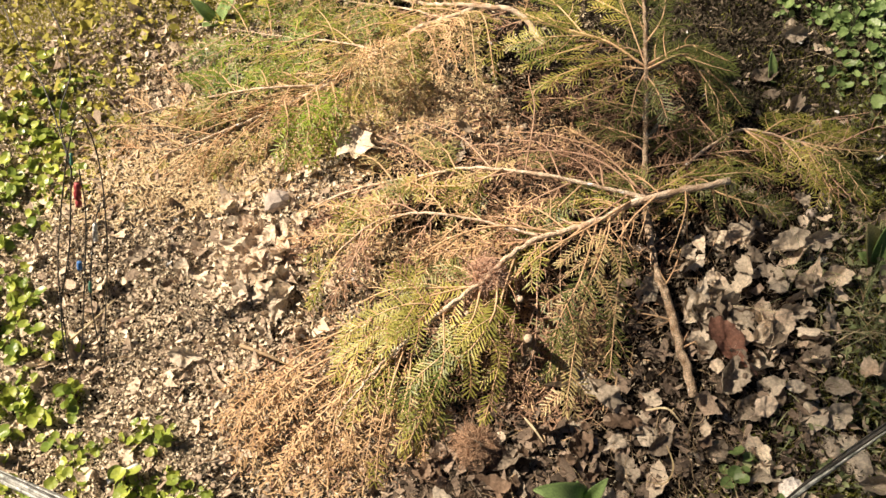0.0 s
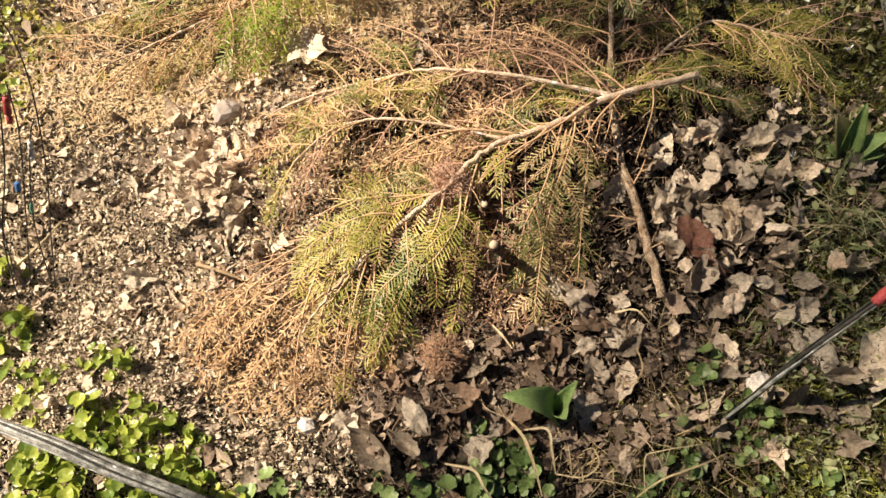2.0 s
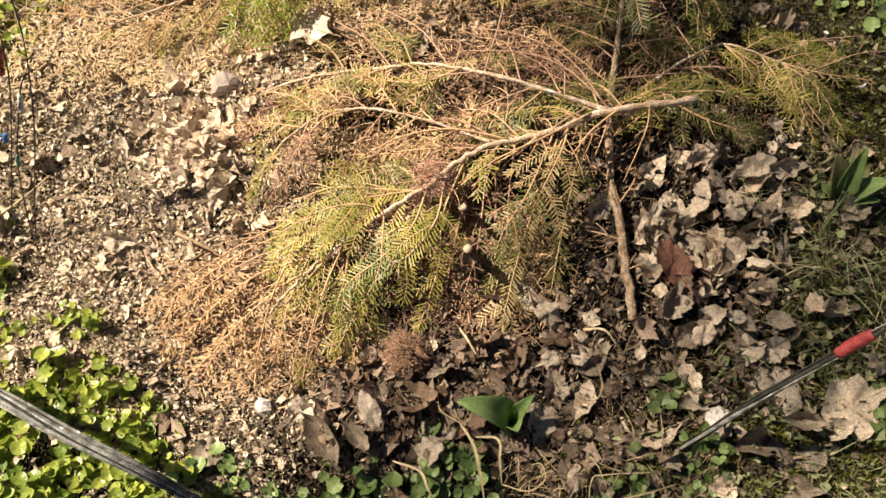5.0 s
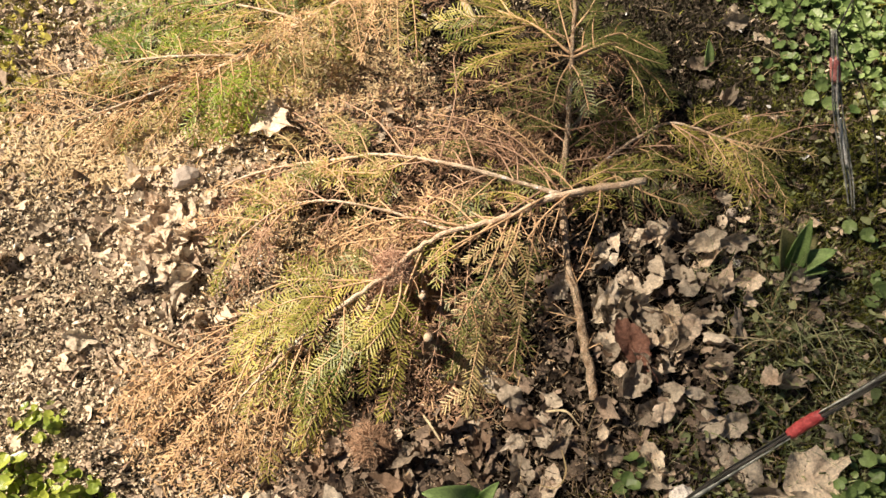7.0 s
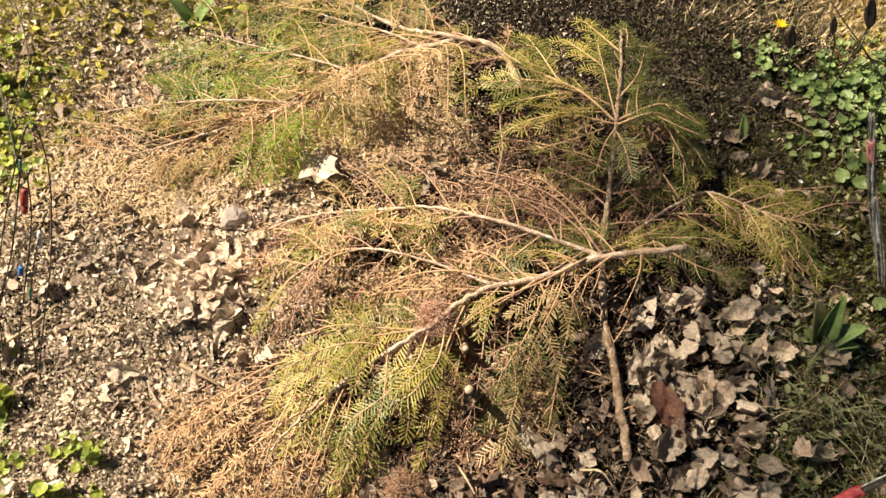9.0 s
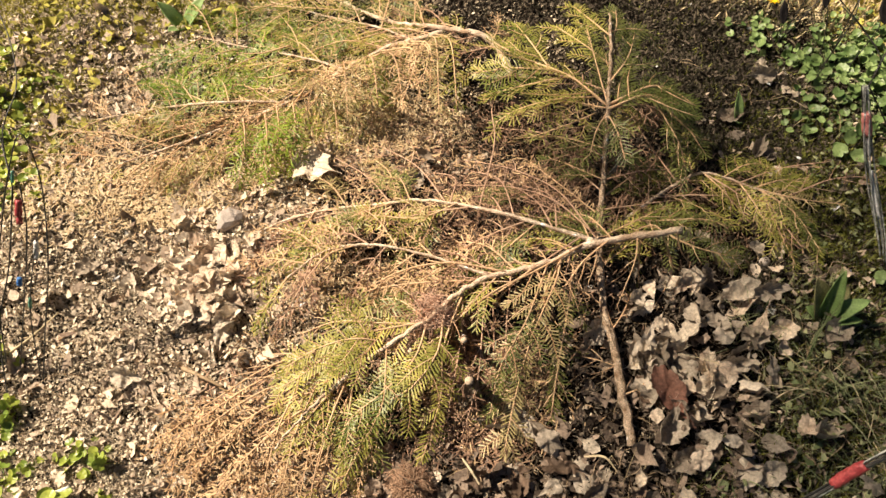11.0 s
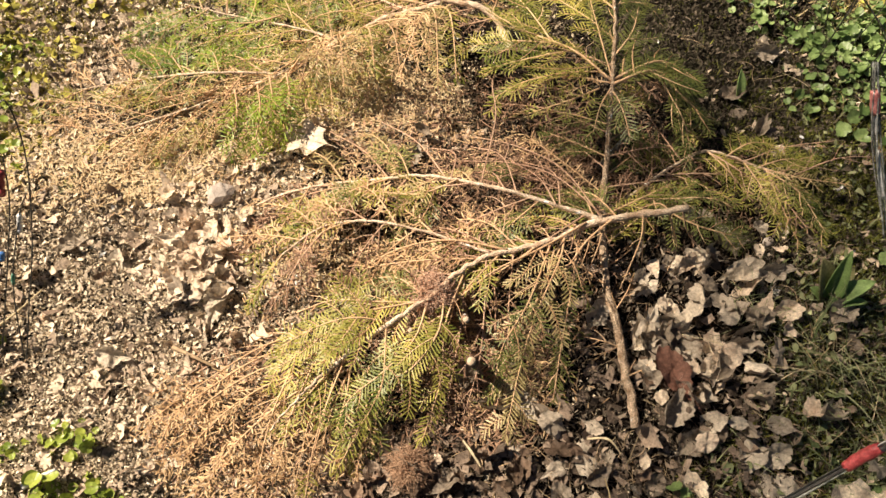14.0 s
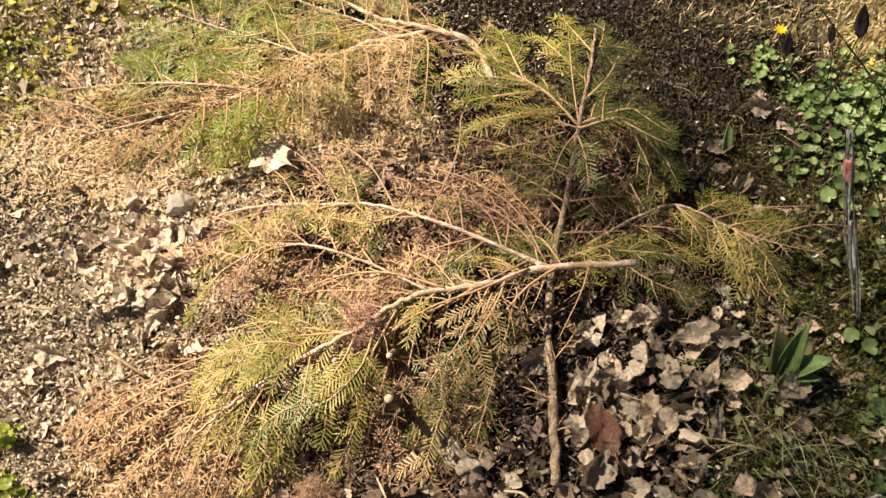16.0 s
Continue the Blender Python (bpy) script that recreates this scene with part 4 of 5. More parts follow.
for p in ([(0.397, 0.842, 0.14), (0.329, 0.909, 0.15), (0.253, 0.946, 0.14), (0.164, 0.979, 0.1)], [(0.4, 0.83, 0.14), (0.344, 0.941, 0.13), (0.269, 1.015, 0.1), (0.198, 1.067, 0.06)], [(0.2, 0.893, 0.15), (0.234, 1.052, 0.13), (0.233, 1.143, 0.12), (0.245, 1.198, 0.1)], [(0.26, 0.875, 0.15), (0.24, 0.96, 0.14), (0.19, 1.02, 0.09)], [(0.15, 0.907, 0.145), (0.16, 0.98, 0.12), (0.12, 1.04, 0.06)], [(0.33, 0.85, 0.148), (0.33, 0.93, 0.13), (0.29, 1.0, 0.07)]):
    spray(A, p, "red", 7, 0.06, start=0.3, bare=1.0, radius=0.0016, twig=RED_TWIG)

# upright branch under it: bare below, with a whorl of green side shoots
C = empty("fir_branch", (0.436, 0.515, 0.015), "long thin fir branch, bare below, green at the tip", "fir branch", "cut fir branches")
ld = stem(C, [(0.436, 0.515, 0.03), (0.424, 0.649, 0.045), (0.413, 0.779, 0.06), (0.417, 0.89, 0.09), (0.429, 0.987, 0.12), (0.441, 1.096, 0.18), (0.461, 1.251, 0.2), (0.466, 1.32, 0.2)], 0.0082, 0.0022, 60, mat=TAN_BARK)
WHORL = dict(fine=False, wide=0.00125, needle=0.025, angle=0.8, keep=0.98, droop=0.05, few=0.75, gap=0.003, messy=0.07)
spray(C, [(0.441, 1.096, 0.18), (0.377, 1.167, 0.185), (0.297, 1.23, 0.17), (0.23, 1.305, 0.15)], "olive", 10, 0.13, radius=0.003, **WHORL)
spray(C, [(0.377, 1.167, 0.185), (0.33, 1.17, 0.17), (0.27, 1.18, 0.14), (0.22, 1.19, 0.11)], "olive", 8, 0.08, **WHORL)
spray(C, [(0.34, 1.2, 0.178), (0.31, 1.28, 0.17), (0.29, 1.36, 0.14)], "olive", 7, 0.07, **WHORL)
spray(C, [(0.441, 1.09, 0.18), (0.523, 1.127, 0.175), (0.585, 1.102, 0.13), (0.637, 1.087, 0.09)], "green", 9, 0.11, radius=0.003, **WHORL)
spray(C, [(0.441, 1.1, 0.18), (0.53, 1.15, 0.175), (0.6, 1.17, 0.13)], "green", 8, 0.1, radius=0.003, **WHORL)
spray(C, [(0.441, 1.1, 0.18), (0.427, 1.172, 0.2), (0.418, 1.28, 0.2)], "green", 2, 0.04, start=0.3, **WHORL)
spray(C, [(0.45, 1.15, 0.19), (0.49, 1.21, 0.19), (0.52, 1.3, 0.17)], "green", 6, 0.07, **WHORL)
spray(C, [(0.455, 1.19, 0.19), (0.41, 1.26, 0.18), (0.37, 1.34, 0.15)], "olive", 7, 0.08, **WHORL)
spray(C, [(0.458, 1.23, 0.195), (0.48, 1.3, 0.19), (0.49, 1.37, 0.17)], "green", 4, 0.05, **WHORL)
spray(C, [(0.462, 1.27, 0.2), (0.52, 1.31, 0.17), (0.57, 1.33, 0.13)], "green", 6, 0.06, **WHORL)
spray(C, [(0.438, 1.085, 0.175), (0.452, 1.04, 0.175), (0.462, 0.985, 0.16)], "green", 4, 0.045, start=0.3, **WHORL)
spray(C, [(0.438, 1.085, 0.175), (0.415, 1.045, 0.172), (0.4, 1.0, 0.155)], "green", 3, 0.04, start=0.3, **WHORL)
spray(C, [(0.35, 1.19, 0.18), (0.27, 1.22, 0.155), (0.19, 1.24, 0.12)], "olive", 9, 0.08, **WHORL)
spray(C, [(0.42, 1.12, 0.18), (0.36, 1.13, 0.165), (0.29, 1.14, 0.13), (0.24, 1.13, 0.1)], "olive", 9, 0.075, **WHORL)
spray(C, [(0.46, 1.26, 0.2), (0.43, 1.33, 0.18), (0.41, 1.4, 0.15)], "olive", 7, 0.07, **WHORL)
spray(C, [(0.5, 1.12, 0.175), (0.56, 1.15, 0.15), (0.63, 1.14, 0.1)], "green", 9, 0.08, **WHORL)
spray(C, [(0.42, 1.09, 0.17), (0.37, 1.08, 0.15), (0.3, 1.09, 0.1)], "olive", 6, 0.06, keep=0.7)
spray(C, [(0.53, 1.12, 0.17), (0.58, 1.05, 0.12), (0.6, 0.99, 0.06)], "green", 9, 0.07, keep=0.8)
shoots(C, ld, 0.35, 0.72, 10, 0.17, ["olive", "green", "dry"], 0.85, 8, 0.06, keep=0.8)
shoots(C, ld, 0.42, 0.75, 10, 0.24, ["red"], 0.95, 8, 0.075, keep=0.5, spread=1.0)
shoots(C, ld, 0.1, 0.4, 7, 0.09, ["olive"], 0.8, 4, 0.04, bare=0.9, spread=1.0)

# low spray beside them with reddish bare twigs and yellow tips
E_ = empty("fir_branch", (0.47, 0.93, 0.06), "flat fir spray with reddish dry twigs and yellow tips", "fir branch", "cut fir branches")
le = stem(E_, [(0.47, 0.93, 0.05), (0.56, 0.99, 0.07), (0.64, 1.03, 0.065), (0.735, 0.993, 0.06), (0.807, 0.975, 0.055)], 0.0035, 0.0016, 30, 7)
spray(E_, [(0.735, 0.993, 0.06), (0.8, 0.972, 0.06), (0.89, 0.965, 0.05)], "faded", 6, 0.05, keep=0.8)
spray(E_, [(0.735, 0.993, 0.06), (0.788, 0.94, 0.06), (0.826, 0.866, 0.04)], "green", 7, 0.05)
spray(E_, [(0.72, 0.995, 0.06), (0.75, 0.94, 0.05), (0.765, 0.89, 0.03)], "faded", 6, 0.05, keep=0.7)
spray(E_, [(0.47, 0.93, 0.05), (0.53, 0.905, 0.09), (0.6, 0.9, 0.1), (0.655, 0.905, 0.07)], "green", 9, 0.06)
spray(E_, [(0.5, 0.94, 0.05), (0.57, 0.87, 0.07), (0.64, 0.85, 0.06), (0.68, 0.86, 0.04)], "green", 10, 0.06)
shoots(E_, le, 0.1, 0.95, 13, 0.14, ["green", "olive", "olive"], 0.75, 8, 0.055, keep=0.9)
shoots(E_, le, 0.2, 0.95, 6, 0.17, ["red"], 0.5, 7, 0.07, keep=0.15, bare=0.5, angle=0.6)

# rear branch: thick old limb with masses of hanging sprays
D = empty("fir_branch", (0.139, 1.381, 0.1), "broad cut fir branch, green and brown needles, over leaf litter", "fir branch", "cut fir branches")
lf = stem(D, [(0.139, 1.381, 0.1), (0.027, 1.349, 0.09), (-0.064, 1.293, 0.08), (-0.14, 1.235, 0.075), (-0.214, 1.19, 0.07), (-0.345, 1.145, 0.05), (-0.473, 1.099, 0.035), (-0.6, 1.063, 0.02)], 0.0055, 0.0012, 60)
lg = stem(D, [(-0.176, 1.216, 0.07), (-0.31, 1.197, 0.09), (-0.448, 1.218, 0.05), (-0.593, 1.214, 0.02)], 0.003, 0.0012, 30, 6, name="fork", cut=False)
lh = stem(D, [(-0.062, 1.295, 0.08), (-0.15, 1.33, 0.08), (-0.27, 1.38, 0.06), (-0.4, 1.43, 0.05)], 0.0026, 0.0012, 30, 7, name="fork", cut=False)
li = stem(D, [(0.077, 1.364, 0.095), (0.0, 1.42, 0.08), (-0.12, 1.48, 0.06), (-0.25, 1.54, 0.05)], 0.0026, 0.0012, 30, 7, name="fork", cut=False)
shoots(D, lf, 0.05, 0.55, 14, 0.2, ["faded", "faded", "olive", "faded"], 0.8, 7, 0.075, sides=(1, -1, -1), spread=0.65, keep=0.7, messy=0.28, needle=0.0175, wide=0.00085, gap=0.0026)
shoots(D, lf, 0.02, 0.5, 8, 0.19, ["faded", "olive", "faded"], 0.75, 7, 0.07, sides=(-1,), spread=1.0, keep=0.7, messy=0.22, needle=0.0175, wide=0.00085, gap=0.0026)
for i in range(12):
    x = -0.13 + 0.025 * i
    k = lf[int(np.interp(x, [-0.13, 0.14], [27, 1]))]
    spray(D, [k, (x + R.normal(0.02, 0.015), k[1] * 0.6 + 0.4 * 1.14, 0.16), (x + R.normal(0.02, 0.02), 1.11 + R.uniform(-0.01, 0.06), 0.14)], str(R.choice(["faded", "olive", "faded", "dry"])), 7, 0.06, keep=0.75, fine=False, messy=0.2, start=0.25, needle=0.0185, wide=0.0009, gap=0.0026)
shoots(D, lf, 0.05, 0.6, 9, 0.19, ["dry"], 0.55, 4, 0.09, spread=0.45, keep=0.1, bare=0.95, lift=0.06, needle=0.0175, wide=0.00085, gap=0.0026)
shoots(D, lf, 0.55, 0.98, 10, 0.13, ["dry", "faded", "olive"], 0.8, 6, 0.07, keep=0.4, angle=0.45, needle=0.0175, wide=0.00085, gap=0.0026)
shoots(D, lg, 0.1, 0.98, 12, 0.13, ["dry", "olive", "green"], 0.8, 7, 0.06, keep=0.6, bare=0.1, needle=0.0175, wide=0.00085, gap=0.0026)
shoots(D, lg, 0.05, 0.6, 6, 0.16, ["vivid"], 0.85, 8, 0.07, sides=(1,), keep=0.9, needle=0.0175, wide=0.00085, gap=0.0026)
shoots(D, lh, 0.1, 1.0, 14, 0.16, ["vivid", "vivid", "olive"], 0.6, 8, 0.07, keep=0.75, needle=0.0175, wide=0.00085, gap=0.0026)
shoots(D, li, 0.1, 1.0, 16, 0.16, ["green", "faded", "olive"], 0.6, 9, 0.07, keep=0.6, needle=0.0175, wide=0.00085, gap=0.0026)
shoots(D, lf, 0.3, 0.62, 8, 0.28, ["dry", "faded", "olive"], 0.75, 5, 0.1, spread=0.3, keep=0.15, angle=0.4, needle=0.0175, wide=0.00085, gap=0.0026)
shoots(D, lf, 0.55, 0.9, 10, 0.2, ["dry", "faded"], 0.75, 5, 0.09, spread=0.35, keep=0.15, angle=0.4, needle=0.0175, wide=0.00085, gap=0.0026)
for x, y in ((-0.2, 1.13), (-0.15, 1.16), (-0.24, 1.12), (-0.18, 1.15)):
    spray(D, [(x, y, 0.13), (x + 0.01, y - 0.06, 0.125), (x - 0.005, y - 0.12, 0.08)], "vivid", 9, 0.06)

# fresh yellow green tips at the far end and behind
for p, kind in zip([[(-0.379, 1.196, 0.06), (-0.45, 1.189, 0.06), (-0.544, 1.189, 0.03)], [(-0.375, 1.187, 0.05), (-0.444, 1.173, 0.05), (-0.525, 1.171, 0.025)], [(-0.379, 1.091, 0.05), (-0.389, 1.054, 0.04), (-0.41, 1.019, 0.015)], [(-0.425, 1.109, 0.04), (-0.435, 1.083, 0.03), (-0.448, 1.067, 0.015)], [(-0.339, 1.12, 0.06), (-0.321, 1.086, 0.05), (-0.309, 1.06, 0.02)], [(-0.184, 1.367, 0.08), (-0.255, 1.354, 0.07), (-0.346, 1.384, 0.05)], [(-0.166, 1.294, 0.08), (-0.224, 1.284, 0.07), (-0.295, 1.309, 0.05)], [(-0.217, 1.329, 0.07), (-0.289, 1.327, 0.06), (-0.381, 1.361, 0.04)]], ("olive", "olive", "olive", "faded", "olive", "vivid", "vivid", "olive")):
    spray(D, p, kind, 8, 0.05, needle=0.018, wide=0.001, fine=False, messy=0.14)

# short limb behind, half hidden
F_ = empty("fir_branch", (0.285, 1.368, 0.12), "short brown fir limb under the sprays", "fir branch", "cut fir branches")
lk = stem(F_, [(0.285, 1.31, 0.05), (0.24, 1.38, 0.08), (0.168, 1.4, 0.09), (0.087, 1.42, 0.085), (0.0, 1.46, 0.07), (-0.15, 1.58, 0.05)], 0.0075, 0.003, 40)
shoots(F_, lk, 0.1, 0.98, 16, 0.17, ["dry", "olive", "red"], 0.7, 8, 0.06, keep=0.45, needle=0.0175, wide=0.00085, gap=0.0026)
shoots(F_, lk, 0.5, 0.98, 8, 0.2, ["green", "olive"], 0.6, 9, 0.07, needle=0.0175, wide=0.00085, gap=0.0026)


# ---- shed needles under the branches ----
def shed(name, mat, xy, label):
    n = len(xy)
    u, v, w = frames_at(n, 0.25)
    c = np.stack([xy[:, 0], xy[:, 1], gz(xy[:, 0], xy[:, 1]) + R.uniform(0.002, 0.022, n)], -1)
    ln, k = R.uniform(0.006, 0.011, (n, 1)), v * 0.0009
    verts = np.stack([c - u * ln, c - u * ln * 0.5 + k, c + u * ln * 0.6 + k + w * 0.001, c + u * ln, c + u * ln * 0.6 - k + w * 0.001, c - u * ln * 0.5 - k], 1)
    f = np.arange(n)[:, None] * 6
    q = np.concatenate([f + np.array([[0, 1, 2, 5]]), f + np.array([[5, 2, 3, 4]])])
    tagged(build(name, verts, q, mat), label, "fallen needles", kind="stuff")


shed("shed_needles", NEEDLE["red"], blots([(0.2, 0.6, 0.12, 0.12, 2200), (0.15, 0.8, 0.3, 0.2, 2000), (0.12, 0.72, 0.07, 0.06, 2500), (0.2, 1.1, 0.3, 0.16, 3200), (0.3, 0.98, 0.2, 0.1, 2500), (0.55, 1.0, 0.25, 0.15, 1500), (-0.1, 0.55, 0.22, 0.15, 2500)]), "red brown fir needles strewn on the litter")
shed("pale_needles", NEEDLE["pale"], blots([(-0.42, 1.03, 0.14, 0.08, 3600), (-0.58, 1.02, 0.16, 0.1, 1500), (-0.3, 1.09, 0.14, 0.06, 1500), (-0.02, 1.18, 0.2, 0.1, 3500), (0.0, 0.8, 0.14, 0.06, 1200)]), "pale straw coloured fir needles matted on the litter")
shed("shed_dry_needles", NEEDLE["dry"], blots([(0.1, 0.72, 0.3, 0.25, 1800), (0.2, 0.62, 0.12, 0.1, 900), (0.1, 1.05, 0.25, 0.1, 1500), (-0.35, 1.05, 0.3, 0.14, 900), (-0.17, 0.5, 0.14, 0.11, 2600)]), "dry tan fir needles strewn on the litter")


# ---- cut stems standing in the bed ----
def cut_stem(points, r, mat=BARK):
    base = points[0]
    ob = empty("cut_stem", base, "brown stem with a pale round cut end", "cut stem", "cut stems")
    p = curve(points, 14)
    v, q, t = tube(p, np.linspace(r * 1.1, r, 14), 10, 0.04)
    body = build("stalk", v, [q, t], mat, ob, smooth=True)
    d = unit(p[-1] - p[-3])
    disc(body, p[-1] + d * 0.0012, d, r * 0.92)


cut_stem([(0.181, 0.679, -0.024), (0.178, 0.623, 0.055), (0.177, 0.604, 0.089), (0.176, 0.588, 0.122)], 0.0078, OLD_BARK)
cut_stem([(0.173, 0.763, -0.021), (0.171, 0.694, 0.065), (0.17, 0.67, 0.102), (0.169, 0.649, 0.139)], 0.0055, OLD_BARK)
cut_stem([(0.077, 0.731, -0.021), (0.081, 0.678, 0.051), (0.082, 0.661, 0.08), (0.084, 0.645, 0.11)], 0.0044, OLD_BARK)
cut_stem([(0.41, 0.99, -0.01), (0.44, 1.01, 0.05), (0.472, 1.03, 0.1)], 0.0065, WIRE)
cut_stem([(-0.3, 1.58, -0.01), (-0.328, 1.56, 0.04), (-0.339, 1.545, 0.075)], 0.0095)

# ---- stones ----
def stone(x, y, s, squash=(1.0, 0.75, 0.6), label="rounded pale grey stone lying among leaves", mat=None, detail=2):
    bm = bmesh.new()
    bmesh.ops.create_icosphere(bm, subdivisions=detail, radius=s)
    for v in bm.verts:
        v.co *= 1 + 0.28 * noise.noise(v.co * ((2.6 if detail == 3 else 1.1) / s) + Vector((x * 31, y * 17, 0)))
        v.co = Vector((v.co.x * squash[0], v.co.y * squash[1], v.co.z * squash[2]))
    me = bpy.data.meshes.new("stone")
    bm.to_mesh(me)
    bm.free()
    me.materials.append(mat or STONE)
    ob = new("stone", me)
    ob.matrix_basis = pose(x, y, float(gz(x, y)) + s * squash[2] * 0.95, R.uniform(-15, 15), R.uniform(-15, 15), R.uniform(0, 360))
    tagged(ob, label, "stone", "stones")


stone(-0.265, 0.95, 0.028)
stone(-0.137, 0.378, 0.017, (1.0, 0.8, 0.8), "angular white stone on brown litter", WHITE_STONE, 1)
stone(0.548, 0.36, 0.021, (1.0, 0.9, 0.7), "pitted white lump beside a black stake", WHITE_STONE, 3)
for x, y, s in ((0.73, 0.86, 0.011), (-0.29, 1.0, 0.013), (-0.22, 0.44, 0.009), (-0.24, 0.41, 0.008), (-0.2, 0.4, 0.008), (0.75, 0.8, 0.008), (-0.34, 1.02, 0.011)):
    stone(x, y, s, (1, 0.85, 0.7), "small pale pebble in the litter")


# ---- green plants ----
def round_leaf(name, size, notch, mat, stalk, wavy=0.05, points=0):
    """A stalked round or heart-shaped leaf, base of the stalk at the origin."""
    seg, rings = 22, 3
    a = np.linspace(-np.pi, np.pi, seg, endpoint=False)
    rad = size * (1 - notch * np.exp(-((np.abs(a) - np.pi) / 0.35) ** 2) + 0.06 * np.cos(2 * a) + points * 0.1 * np.cos(7 * a))
    soup = Soup()
    tilt = R.uniform(0.05, 0.5)
    v = [np.array((0, 0, 0.0))]
    for k in range(1, rings + 1):
        f = k / rings
        x, y = rad * np.cos(a) * f, rad * np.sin(a) * f
        z = 0.22 * np.abs(y) + wavy * size * np.sin(4 * a + tilt * 9) * f + 0.12 * size * f * f
        v += list(np.stack([x, y, z], -1))
    v = np.array(v)
    rot = np.array(Euler((0, -tilt, 0)).to_matrix())
    lean = np.array((stalk * 0.35, 0, stalk))
    v = v @ rot.T + lean
    t = [(0, 1 + j, 1 + (j + 1) % seg) for j in range(seg)]
    q = [(1 + k * seg + j, 1 + (k + 1) * seg + j, 1 + (k + 1) * seg + (j + 1) % seg, 1 + k * seg + (j + 1) % seg) for k in range(rings - 1) for j in range(seg)]
    soup.add(v, q, t)
    soup.add(*tube(curve([(0, 0, -0.004), (stalk * 0.05, 0, stalk * 0.5), lean], 6), 0.0009, 4))
    return soup.make(name, mat, smooth=True)


def plants(name, label, category, group, mat, spots, size, stalk, leaves, notch, points=0, variants=4):
    """Low plants of stalked leaves; a few built, the rest copied."""
    protos = []
    for _ in range(variants):
        root = empty(name, (0, 0, 0), label, category, group)
        n = leaves + int(R.integers(-2, 3))
        for i in range(max(2, n)):
            lf_ = round_leaf("leaf", size * R.uniform(0.65, 1.2), notch, mat, stalk * R.uniform(0.5, 1.3), points=points)
            lf_.parent = root
            lf_.matrix_basis = pose(R.normal(0, 0.008), R.normal(0, 0.008), 0, 0, 0, 360 * (i + R.uniform(-0.3, 0.3)) / n) @ Matrix.Rotation(R.normal(0.25, 0.5), 4, "Y") @ Matrix.Rotation(R.normal(0, 0.35), 4, "X")
        protos.append(root)
    for i, (x, y) in enumerate(spots):
        m = pose(float(x), float(y), float(gz(x, y)), 0, 0, float(R.uniform(0, 360))) @ Matrix.Scale(float(R.uniform(0.75, 1.2)), 4)
        if i < variants:
            protos[i].matrix_basis = m
        else:
            copy_thing(protos[i % variants], m)


plants("celandine_plant", "low bright green celandine with round glossy leaves", "green plant", "celandine patch", CELANDINE,
       blots([(-0.43, 0.29, 0.17, 0.14, 150), (-0.29, 0.23, 0.12, 0.05, 14), (-0.64, 0.5, 0.09, 0.13, 14), (-0.81, 1.06, 0.13, 0.2, 80), (-0.8, 0.78, 0.08, 0.12, 12), (-0.78, 1.3, 0.1, 0.12, 16), (-0.44, 0.47, 0.1, 0.05, 7), (-0.56, 0.47, 0.1, 0.06, 7), (-0.68, 0.63, 0.06, 0.1, 14), (-0.74, 0.76, 0.06, 0.1, 12)]), 0.0094, 0.026, 6, 0.42, 0, 9)
plants("ground_ivy_plant", "low dark green plant with rounded leaves", "green plant", "ground ivy", DEEP_GREEN,
       blots([(0.05, 0.245, 0.17, 0.035, 30), (0.48, 0.4, 0.02, 0.02, 2), (0.84, 0.37, 0.05, 0.1, 24), (0.52, 0.32, 0.03, 0.04, 6), (0.15, 0.28, 0.04, 0.045, 12), (0.4, 0.24, 0.08, 0.03, 4), (0.53, 0.29, 0.03, 0.04, 4), (0.48, 0.2, 0.2, 0.04, 7), (1.06, 1.34, 0.14, 0.18, 125), (1.14, 0.98, 0.08, 0.2, 36), (0.9, 1.49, 0.09, 0.08, 12), (0.97, 1.22, 0.1, 0.1, 9), (0.96, 0.7, 0.05, 0.12, 6), (-0.2, 0.27, 0.05, 0.04, 5), (0.92, 0.5, 0.06, 0.1, 6)]), 0.0104, 0.028, 6, 0.45, 0.5, 9)


